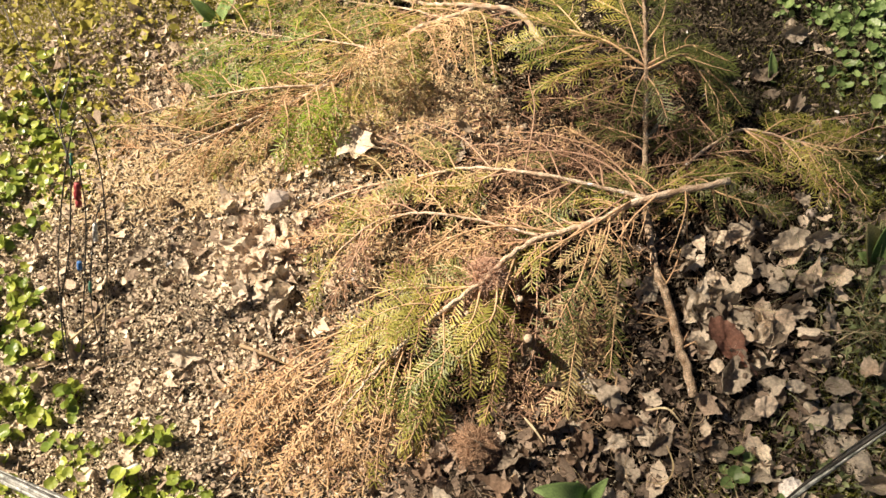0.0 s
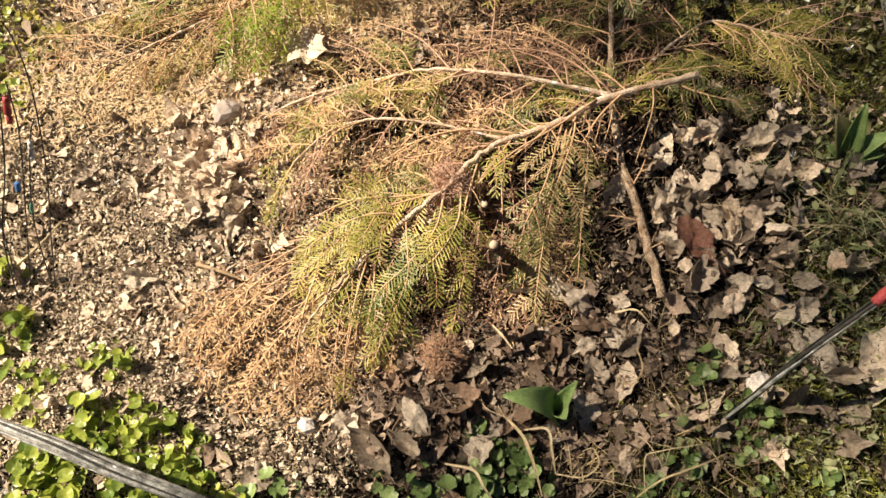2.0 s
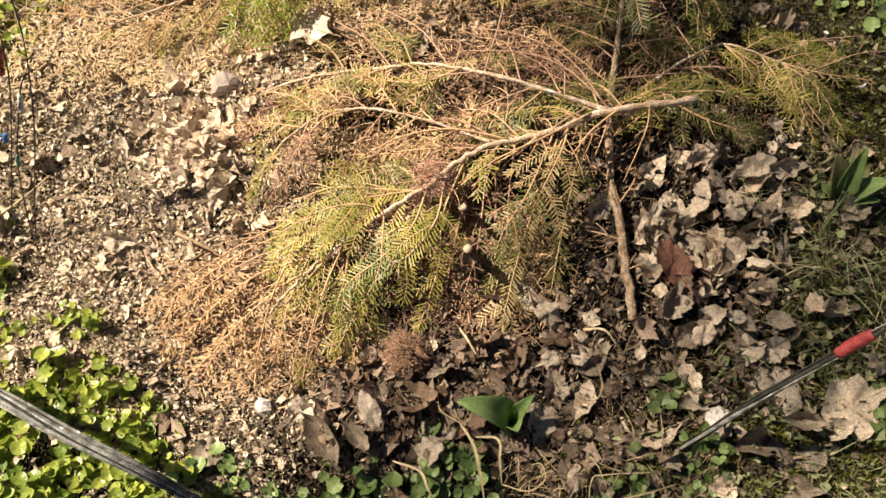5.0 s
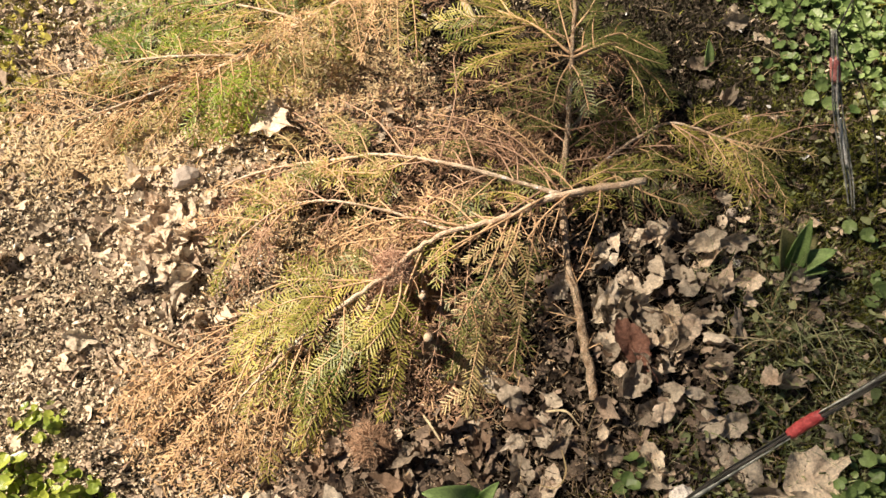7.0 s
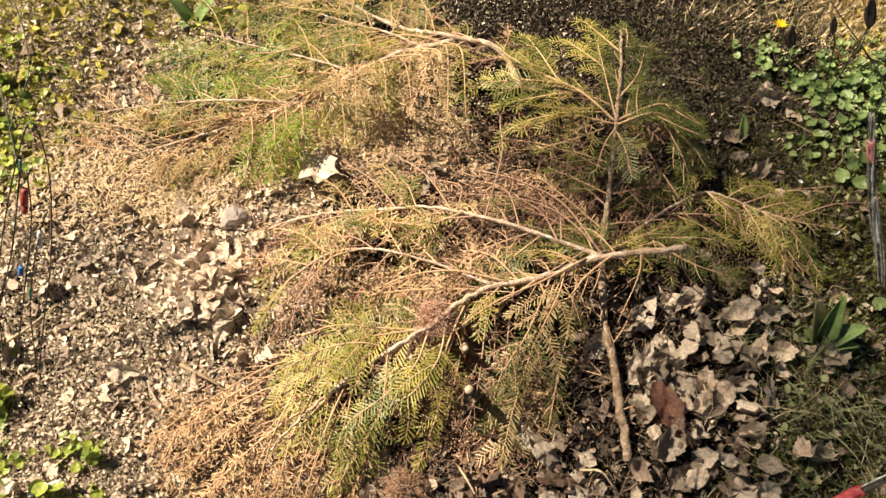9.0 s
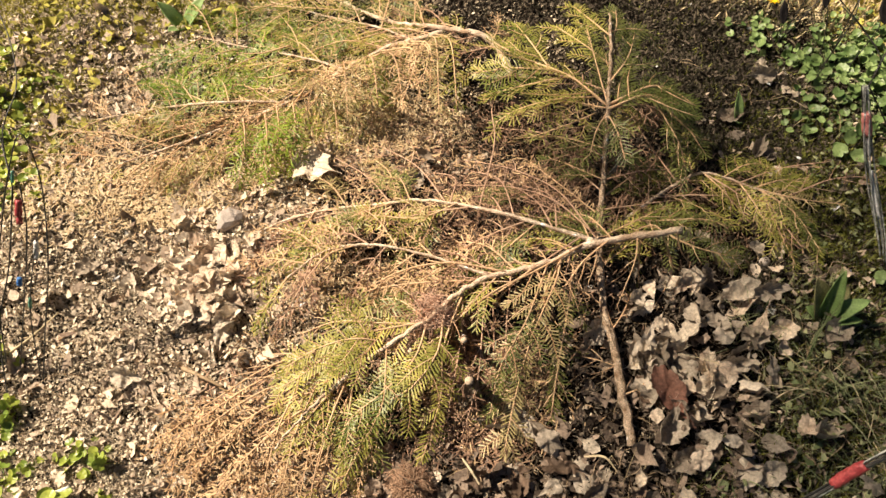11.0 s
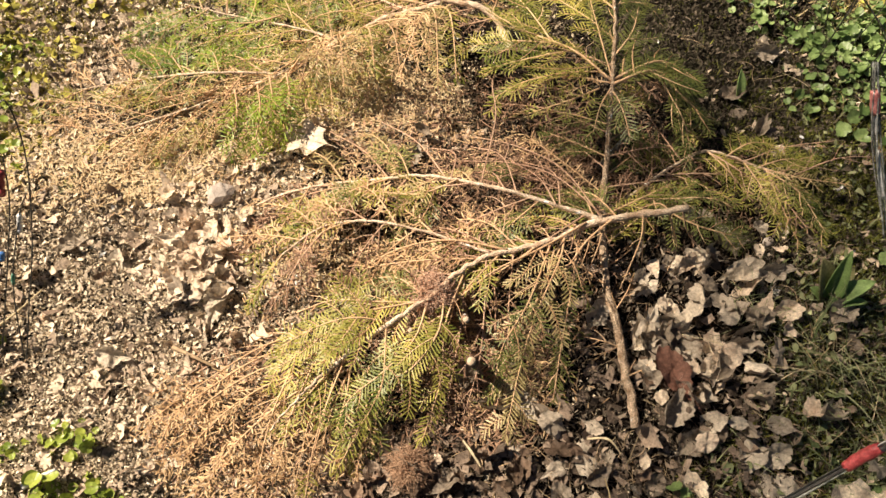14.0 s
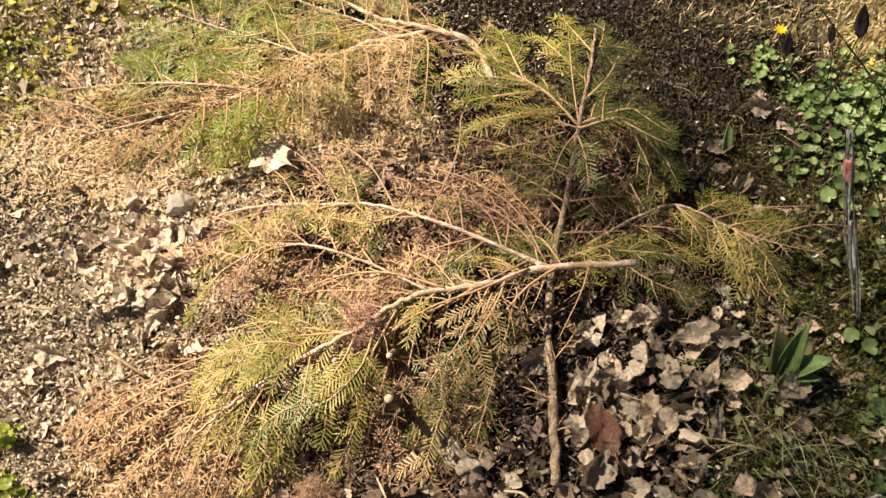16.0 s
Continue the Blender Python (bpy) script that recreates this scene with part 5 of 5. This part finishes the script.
def tulip(x, y, leaves, label):
    """A young tulip: broad pointed leaves, hollow along the middle. leaves: (turn, length, half width, rise, bend, fold, material)"""
    root = empty("tulip_plant", (x, y, float(gz(x, y))), label, "tulip", "tulips")
    for turn, ln, wd, rise, bend, fold, mat in leaves:
        n, w = 18, 9
        s = np.linspace(0, 1, n)
        lean = rise - bend * s ** 1.6
        out = np.concatenate([[0], np.cumsum(np.cos(lean[:-1]))]) * ln / n
        up = np.concatenate([[0], np.cumsum(np.sin(lean[:-1]))]) * ln / n
        half = wd * np.clip(np.sin(np.pi * np.clip(s * 0.8 + 0.2, 0, 1)), 0, 1) ** 0.8 * (0.62 + 0.38 * np.clip(s * 4, 0, 1))
        half[-1] = 0.0006
        c = np.linspace(-1, 1, w)
        ripple = 0.1 * wd * np.sin(s * 8 + turn)[:, None] * c[None] * np.abs(c)[None]
        roll = fold * (1 - 0.55 * s)[:, None] * np.abs(c)[None] ** 1.6 * half[:, None]
        v = np.stack([out[:, None] - roll * np.sin(lean)[:, None], half[:, None] * c[None] * math.cos(min(fold, 1.2) * 0.6), up[:, None] + roll * np.cos(lean)[:, None] + ripple], -1)
        rot = np.array(Euler((0, 0, radians(turn))).to_matrix())
        v = v.reshape(-1, 3) @ rot.T + np.array((x, y, float(gz(x, y)) - 0.004))
        i, j = np.meshgrid(np.arange(n - 1), np.arange(w - 1), indexing="ij")
        q = np.stack([i * w + j, (i + 1) * w + j, (i + 1) * w + j + 1, i * w + j + 1], -1).reshape(-1, 4)
        ob = build("leaf", v, q, mat, root, smooth=True)
        md = ob.modifiers.new("thickness", "SOLIDIFY")
        md.thickness = 0.0012


tulip(0.243, 0.355, [(172, 0.155, 0.025, 1.5, 1.75, 0.5, TULIP), (285, 0.085, 0.024, 1.35, 0.3, 1.0, TULIP), (42, 0.1, 0.015, 1.35, 0.7, 0.9, TULIP), (115, 0.085, 0.016, 1.25, 0.2, 0.5, TULIP)], "young tulip with broad green leaves among brown leaves")
tulip(0.8, 0.735, [(72, 0.115, 0.018, 1.1, 0.1, 0.9, TULIP), (118, 0.1, 0.024, 1.15, 0.5, 0.3, DULL_TULIP), (12, 0.095, 0.019, 0.95, 0.9, 0.7, TULIP), (150, 0.05, 0.014, 0.9, 0.8, 0.4, TULIP), (345, 0.07, 0.016, 0.8, 0.8, 0.6, TULIP), (45, 0.085, 0.018, 0.8, 0.7, 0.3, DULL_TULIP)], "clump of broad green tulip leaves in dark soil")
tulip(0.775, 1.24, [(100, 0.075, 0.011, 1.1, 0.3, 0.5, TULIP), (250, 0.03, 0.008, 1.0, 0.2, 0.5, TULIP)], "small single tulip shoot in dark soil")
tulip(-0.46, 1.52, [(150, 0.09, 0.018, 0.9, 0.3, 0.5, TULIP), (40, 0.1, 0.02, 0.8, 0.3, 0.5, TULIP), (250, 0.07, 0.016, 0.8, 0.3, 0.5, TULIP)], "green tulip leaves behind the fir branch")


def grass_tuft(x, y, n, length, mat, label, lean=0.9, width=0.0009, spread=0.025, towards=None, curl=0.14):
    root = empty("grass_tuft", (x, y, float(gz(x, y))), label, "grass", "grass tufts")
    for _ in range(n):
        a = R.uniform(0, 6.28) if towards is None else radians(towards) + R.normal(0, 0.6)
        ln, e = length * R.uniform(0.45, 1.2), R.uniform(0.2, 1.0) * lean
        bx, by = x + R.normal(0, spread), y + R.normal(0, spread)
        d = np.array((math.cos(a), math.sin(a), 0))
        s = np.linspace(0, 1, 9)[:, None]
        b = np.array((bx, by, float(gz(bx, by))))
        p = b + d * ln * (s * math.sin(e) + 0.35 * s ** 2) + np.array((0, 0, 1)) * ln * (s * math.cos(e) - 0.55 * s ** 2 * (0.5 + e))
        p = p + np.cross(d, (0, 0, 1)) * ln * R.normal(0, curl) * (s ** 2 - 0.6 * R.normal(0, 1) * curl * s ** 3)
        keep_up(p, 0.002)
        w = np.cross(tangents(p), unit(np.array((R.normal(0, 0.4), R.normal(0, 0.4), 1.0))))
        w = unit(w) * width * (1 - s ** 2 * 0.85) * R.uniform(0.6, 1.3)
        v = np.stack([p - w, p + (0, 0, width * 0.5), p + w], 1).reshape(-1, 3)
        k = np.arange(8)[:, None] * 3
        build("blade", v, np.concatenate([k + np.array([[0, 3, 4, 1]]), k + np.array([[1, 4, 5, 2]])]), mat, root, smooth=True)
    return root


for x, y, n, ln in ((0.78, 0.64, 26, 0.1), (0.85, 0.6, 22, 0.09), (0.72, 0.5, 22, 0.08), (0.84, 0.48, 20, 0.08), (0.66, 0.62, 10, 0.06), (0.77, 0.62, 12, 0.14), (0.73, 0.56, 12, 0.12), (0.83, 0.68, 12, 0.12), (0.66, 0.7, 14, 0.1), (0.9, 0.55, 14, 0.11), (0.7, 0.3, 16, 0.09), (0.8, 0.2, 22, 0.09), (0.57, 0.46, 10, 0.06)):
    grass_tuft(x, y, n, ln, BLADE, "thin green grass blades growing through dead leaves")
for x, y, n, ln, a in ((0.77, 0.61, 12, 0.13, None), (0.78, 0.64, 24, 0.08, None), (0.83, 0.52, 18, 0.07, None), (0.7, 0.55, 12, 0.07, None), (0.25, 0.28, 26, 0.09, 20), (0.3, 0.26, 14, 0.08, 150), (0.36, 0.28, 14, 0.1, None), (0.44, 0.3, 22, 0.09, None), (0.24, 0.3, 6, 0.09, 200), (0.69, 0.64, 10, 0.12, 200), (0.82, 0.53, 12, 0.13, 250), (0.41, 0.44, 5, 0.09, 60), (0.06, 0.24, 6, 0.1, 300), (0.95, 1.25, 8, 0.12, 200)):
    grass_tuft(x, y, n, ln, DRY_BLADE, "pale dry grass blades lying over leaves", 1.3, 0.0009, towards=a, curl=0.5)
xy = blots([(1.22, 1.6, 0.2, 0.16, 3500), (1.2, 1.22, 0.07, 0.16, 900), (1.35, 1.75, 0.55, 0.4, 5000), (0.95, 1.75, 0.3, 0.25, 1800)])
spikes("sunlit_grass", STRAW, xy, 0.035, 0.0014, 0.8, "short yellowed lawn grass in the sun", "lawn grass")
spikes("lawn_grass", GRASS, blots([(1.35, 1.75, 0.55, 0.4, 4000), (0.85, 0.22, 0.3, 0.25, 2600), (0.83, 0.58, 0.18, 0.3, 1600)]), 0.03, 0.0012, 0.8, "short green lawn grass", "lawn grass")


# lawn and litter round the bed
AROUND = [(2.5, 1.2, 1.0, 1.6, 9000), (0.3, 3.3, 2.4, 1.2, 10000), (-2.3, 1.0, 1.0, 1.8, 8000), (0.3, -1.4, 2.2, 1.0, 9000)]
spikes("outer_grass", GRASS, blots(AROUND), 0.045, 0.0018, 0.8, "short green grass round the bed", "lawn grass")
flakes("outer_litter", SCRAP, blots([(x, y, rx, ry, n // 3) for x, y, rx, ry, n in AROUND]), 0.012, 0.5, 0.012, "brown dead leaf scraps round the bed", "leaf litter")


def dandelion(x, y):
    root = empty("yellow_flower", (x, y, float(gz(x, y))), "small yellow flower above green leaves", "flower")
    top = np.array((x, y, float(gz(x, y)) + 0.045))
    v, q, t = tube(curve([(x + 0.005, y, float(gz(x, y))), (x + 0.003, y, 0.02), top], 6), 0.001, 5)
    build("stalk", v, [q, t], GRASS, root)
    for k in range(16):
        a = k / 16 * 2 * np.pi
        d, s = np.array((math.cos(a), math.sin(a), 0.25 + 0.25 * (k % 2))), np.array((-math.sin(a), math.cos(a), 0)) * 0.0028
        build("petal", [top, top + d * 0.009 - s, top + d * 0.016, top + d * 0.009 + s], np.array([[0, 1, 2, 3]]), YELLOW, root)


dandelion(0.9, 1.55)


def dry_tuft(x, y, s, lift=0.0, mat=TUFT):
    """A brown fluffy seed head of fine hairs."""
    soup = Soup()
    c = np.array((x, y, float(gz(x, y)) + s * 0.6 + lift))
    for _ in range(1300):
        d = unit(R.normal(size=3) * (1, 1, 0.7))
        e = c + d * s * R.uniform(0.6, 1.1)
        e[2] = max(e[2], float(gz(x, y)) + 0.002)
        soup.add(*tube(curve([c + d * s * 0.1, (c + e) / 2 + R.normal(0, s * 0.2, 3), e + R.normal(0, s * 0.12, 3)], 5), 0.00045, 3))
    tagged(soup.make("seed_head", mat), "brown fluffy dry seed head on dead leaves", "seed head")


dry_tuft(0.085, 0.455, 0.036)
dry_tuft(0.12, 0.712, 0.038, 0.07, PINK_TUFT)


def hollow_leaf(x, y):
    """A dark rolled-up leaf, open at one end."""
    root = empty("rolled_leaf", (x, y, 0.02), "dark brown rolled leaf forming a hollow", "dead leaf")
    k, s = np.meshgrid(np.linspace(-2.8, 2.8, 18), np.linspace(0, 1, 8))
    r = 0.0145 * (1 + 0.2 * s) * (1 + 0.08 * np.sin(3 * k) * s) * (1 + 0.02 * k)
    v = np.stack([x + r * np.sin(k), y + 0.012 - 0.02 * s - 0.8 * r * np.cos(k), 0.004 + 0.034 * s - 0.5 * r * np.cos(k)], -1).reshape(-1, 3)
    i, j = np.meshgrid(np.arange(7), np.arange(17), indexing="ij")
    q = np.stack([i * 18 + j, i * 18 + j + 1, (i + 1) * 18 + j + 1, (i + 1) * 18 + j], -1).reshape(-1, 4)
    build("blade", v, q, RED_LEAF, root, smooth=True)


hollow_leaf(0.142, 1.12)


def stick(points, r, mat, name, label, category):
    v, q, t = tube(curve(points, 12), np.linspace(r, r * 0.6, 12), 6, 0.05)
    tagged(build(name, v, [q, t], mat, smooth=True), label, category)


stick([(-0.495, 0.434, 0.016), (-0.472, 0.447, 0.02), (-0.45, 0.458, 0.02)], 0.0052, WHITE_TAPE, "white_stick", "bleached white stick among celandine leaves", "stick")
stick([(-0.31, 0.66, 0.014), (-0.27, 0.64, 0.02), (-0.235, 0.625, 0.012)], 0.004, FIBRE, "stick", "short weathered stick on the litter", "stick")
stick([(-0.62, 0.69, 0.01), (-0.58, 0.72, 0.02), (-0.55, 0.77, 0.012)], 0.0022, STRAW, "stalk", "pale bent dry stalk on the soil", "stick")


def blade(points, width):
    """A dry grass blade: a narrow hollow ribbon along the points."""
    p = keep_up(curve(points, 22), 0.003)
    k = np.linspace(0, 1, 22)[:, None]
    w = unit(np.cross(tangents(p), unit(np.array((R.normal(0, 0.5), R.normal(0, 0.5), 1.0))))) * width * (0.35 + 0.65 * np.sin(np.pi * np.clip(k * 0.8 + 0.15, 0, 1)))
    v = np.stack([p - w, p - (0, 0, width * 0.45), p + w], 1).reshape(-1, 3)
    i = np.arange(21)[:, None] * 3
    ob = build("dry_grass", v, np.concatenate([i + np.array([[0, 3, 4, 1]]), i + np.array([[1, 4, 5, 2]])]), DRY_BLADE, smooth=True)
    tagged(ob, "pale dry grass blade curling over dead leaves", "grass", "dry grass blades")


for p, w in (([(0.134, 0.4, 0.012), (0.138, 0.367, 0.03), (0.169, 0.343, 0.04), (0.187, 0.312, 0.05)], 0.0016), ([(0.169, 0.343, 0.04), (0.187, 0.312, 0.05), (0.197, 0.273, 0.04), (0.205, 0.235, 0.01)], 0.0042), ([(0.19, 0.328, 0.03), (0.222, 0.321, 0.05), (0.225, 0.292, 0.04), (0.229, 0.264, 0.012)], 0.0034),
             ([(0.229, 0.264, 0.012), (0.265, 0.253, 0.03), (0.288, 0.267, 0.04), (0.284, 0.289, 0.04), (0.27, 0.289, 0.03)], 0.0022), ([(0.44, 0.282, 0.03), (0.372, 0.274, 0.05), (0.354, 0.267, 0.04), (0.35, 0.218, 0.012)], 0.0018), ([(0.479, 0.268, 0.02), (0.427, 0.25, 0.05), (0.368, 0.235, 0.05), (0.331, 0.217, 0.012)], 0.0022),
             ([(0.373, 0.431, 0.05), (0.376, 0.398, 0.05), (0.362, 0.379, 0.035), (0.336, 0.385, 0.03)], 0.0024), ([(0.071, 0.293, 0.02), (0.11, 0.278, 0.03), (0.122, 0.255, 0.03), (0.135, 0.235, 0.01)], 0.0034), ([(0.359, 0.5, 0.02), (0.387, 0.493, 0.04), (0.407, 0.473, 0.03)], 0.0034), ([(0.165, 0.499, 0.02), (0.178, 0.478, 0.025), (0.191, 0.457, 0.02)], 0.003)):
    blade(p, w * 0.58)


# ---- wire stakes at the corners of the bed ----
def rod(parent, points, r, mat=WIRE, n=24, label=""):
    v, q, t = tube(curve(points, n), r, 7)
    return build("wire", v, [q, t], mat, parent, label, smooth=True)


def tape(parent, a, b, r, mat, label):
    """A strip wound round the wires between a and b, with an uneven outline."""
    p = curve([a, (np.asarray(a) + b) / 2 + R.normal(0, 0.0008, 3), b], 10)
    k = np.linspace(0, 1, 10)
    v, q, t = tube(p, r * (0.86 + 0.14 * np.sin(np.pi * k) ** 0.5) * (1 + 0.05 * R.normal(size=10)), 11, 0.05)
    return build("tape", v, [q, t], mat, parent, label, smooth=True)


def bundle(points, r, turns, count, label, marks, grey=4, thick=(0.2, 0.36)):
    """A stake of several thin rods twisted round one line. marks: (from, to, radius, material, label) along it."""
    line = curve(points, 60)
    root = empty("garden_stake", points[0], label, "garden stake", "wire stakes")
    t = tangents(line)
    a = unit(np.cross(t, (0.3, 0.9, 0.1)))
    b = np.cross(t, a)
    s = np.linspace(0, 1, 60)
    for i in range(count):
        k = 2 * np.pi * (i / count + turns * s) + R.uniform(0, 0.6)
        w = (r * (0.35 + 0.65 * np.sin(np.pi * np.clip(s * 0.9 + 0.05, 0, 1))) * R.uniform(0.6, 1.15))[:, None]
        p = line + w * (np.cos(k)[:, None] * a + np.sin(k)[:, None] * b)
        rod(root, p[:: 4], r * R.uniform(*thick), GREY_ROD if i % grey == 0 else (DULL_ROD if grey == 2 and i % 3 else WIRE))
    for lo, hi, rad, mat, words in marks:
        tape(root, line[int(lo * 59)], line[int(hi * 59)], rad, mat, words)
    return root


bundle([(0.471, 0.306, -0.02), (0.516, 0.332, 0.06), (0.565, 0.36, 0.14), (0.647, 0.401, 0.265), (0.69, 0.42, 0.34), (0.73, 0.44, 0.42)], 0.0052, 0.6, 9, "black rod stake with a red band leaning over moss",
       [(0.56, 0.65, 0.0076, RED_TAPE, "red band"), (0.28, 0.4, 0.0034, GREY_ROD, "grey green strip")])
bundle([(-0.167, 0.213, -0.02), (-0.202, 0.233, 0.07), (-0.249, 0.254, 0.14), (-0.337, 0.291, 0.18), (-0.401, 0.322, 0.2), (-0.47, 0.352, 0.21), (-0.569, 0.396, 0.2), (-0.704, 0.454, 0.17)], 0.0085, 0.4, 13, "grey rod stake with a red band over celandine",
       [(0.56, 0.68, 0.0068, RED_TAPE, "red band"), (0.42, 0.47, 0.0062, WHITE_TAPE, "white strip"), (0.47, 0.52, 0.0062, BLUE_TAPE, "blue strip")], 2, (0.17, 0.27))
UR = bundle([(0.963, 0.845, -0.02), (0.943, 0.888, 0.043), (0.91, 0.949, 0.12), (0.882, 0.997, 0.189), (0.864, 1.03, 0.241), (0.847, 1.058, 0.288)], 0.008, 0.5, 6, "dark wire stake with a faded red band beside ivy",
            [(0.66, 0.79, 0.0085, PINK_TAPE, "faded red band"), (0.3, 0.48, 0.003, WHITE_TAPE, "white strip"), (0.55, 0.64, 0.003, WHITE_TAPE, "white strip")], 2, (0.12, 0.22))
rod(UR, [(0.863, 1.055, 0.27), (0.876, 1.079, 0.3), (0.922, 1.148, 0.3), (0.987, 1.259, 0.28)], 0.0013)
rod(UR, [(0.863, 1.055, 0.27), (0.919, 1.027, 0.2), (0.97, 0.962, 0.12), (1.024, 0.903, -0.01)], 0.0013)
L = empty("garden_stake", (-0.59, 0.645, 0.0), "thin wire hoop stake with small red, white and blue tags", "garden stake", "wire stakes")
rod(L, [(-0.617, 0.645, -0.02), (-0.59, 0.736, 0.132), (-0.551, 0.797, 0.238), (-0.505, 0.84, 0.334), (-0.467, 0.859, 0.393), (-0.459, 0.843, 0.352), (-0.468, 0.813, 0.282), (-0.494, 0.757, 0.176), (-0.526, 0.697, 0.079), (-0.558, 0.641, -0.02)], 0.0011, n=50)
rod(L, [(-0.605, 0.602, -0.02), (-0.603, 0.702, 0.079), (-0.555, 0.767, 0.185), (-0.509, 0.829, 0.308)], 0.0013)
rod(L, [(-0.602, 0.65, -0.02), (-0.546, 0.733, 0.132), (-0.51, 0.794, 0.238), (-0.497, 0.828, 0.308)], 0.0011)
rod(L, [(-0.562, 0.648, -0.02), (-0.541, 0.721, 0.114), (-0.501, 0.783, 0.22), (-0.48, 0.801, 0.255)], 0.0011)
rod(L, [(-0.688, 1.174, 0.35), (-0.622, 1.055, 0.35), (-0.561, 0.959, 0.35), (-0.509, 0.829, 0.308)], 0.001)
rod(L, [(-0.591, 1.142, 0.38), (-0.542, 1.054, 0.38), (-0.507, 0.961, 0.38), (-0.517, 0.891, 0.36), (-0.509, 0.829, 0.308)], 0.001)
for (x, y, z), ln, r, m, words in (((-0.512, 0.81, 0.268), 0.04, 0.0052, RED_TAPE, "red tag"), ((-0.504, 0.778, 0.209), 0.03, 0.0042, WHITE_TAPE, "white tag"), ((-0.546, 0.75, 0.158), 0.014, 0.0045, BLUE_TAPE, "blue tag"), ((-0.538, 0.728, 0.125), 0.02, 0.0028, GREEN_TAPE, "green tag"), ((-0.503, 0.835, 0.324), 0.018, 0.0024, GREEN_TAPE, "green tag")):
    d = np.array((0.25, 0.4, 0.85)) * ln * 0.55
    tape(L, np.array((x, y, z)) - d, np.array((x, y, z)) + d, r, m, words)


def metal_flower(stalks, leaf, size):
    """Bent wires carrying a black leaf-shaped plate."""
    root = empty("wire_ornament", stalks[0][0], "bent black wire with a dark leaf shaped plate", "garden ornament", "wire ornaments")
    for p in stalks:
        rod(root, p, 0.0012)
    n = 14
    s = np.linspace(0, 1, n)
    half = size * 0.42 * np.sin(np.pi * s ** 0.8) ** 0.9
    rows = np.stack([np.stack([c * half, 0.18 * half * (1 - abs(c)) - 0.0 * s, (s - 0.5) * 2 * size], -1) for c in (-1, -0.5, 0, 0.5, 1)], 1)
    v = rows.reshape(-1, 3) @ np.array(Euler((-0.9, 0.15, 0.1)).to_matrix()).T + np.array(leaf)
    i, j = np.meshgrid(np.arange(n - 1), np.arange(4), indexing="ij")
    q = np.stack([i * 5 + j, (i + 1) * 5 + j, (i + 1) * 5 + j + 1, i * 5 + j + 1], -1).reshape(-1, 4)
    ob = build("plate", v, q, BLACK_METAL, root, "black leaf shaped plate", smooth=True)
    md = ob.modifiers.new("thickness", "SOLIDIFY")
    md.thickness = 0.003


metal_flower([[(0.909, 1.46, -0.02), (0.9, 1.464, 0.03), (0.891, 1.463, 0.06)], [(0.909, 1.46, 0.0), (0.95, 1.47, 0.08), (1.0, 1.5, 0.14)]], (0.889, 1.463, 0.075), 0.026)
metal_flower([[(0.993, 1.414, -0.02), (0.97, 1.42, 0.08), (0.956, 1.428, 0.12)]], (0.945, 1.43, 0.14), 0.02)
metal_flower([[(0.956, 1.336, -0.02), (0.949, 1.321, 0.1), (0.961, 1.331, 0.16), (0.966, 1.352, 0.2), (0.99, 1.45, 0.26)], [(1.033, 1.281, -0.02), (1.033, 1.281, 0.1), (0.987, 1.326, 0.15), (0.942, 1.358, 0.18)], [(1.032, 1.368, -0.02), (1.03, 1.343, 0.12), (1.036, 1.354, 0.14), (1.022, 1.343, 0.16)]], (1.022, 1.345, 0.185), 0.032)
metal_flower([[(0.966, 1.359, 0.0), (0.94, 1.309, 0.1), (0.915, 1.275, 0.2), (0.904, 1.264, 0.28)], [(1.127, 1.377, -0.01), (1.035, 1.34, 0.1), (0.969, 1.323, 0.17), (0.885, 1.314, 0.25), (0.836, 1.307, 0.3)], [(0.927, 1.489, -0.01), (0.913, 1.456, 0.06), (0.904, 1.429, 0.15), (0.894, 1.407, 0.22)]], (0.902, 1.279, 0.3), 0.03)
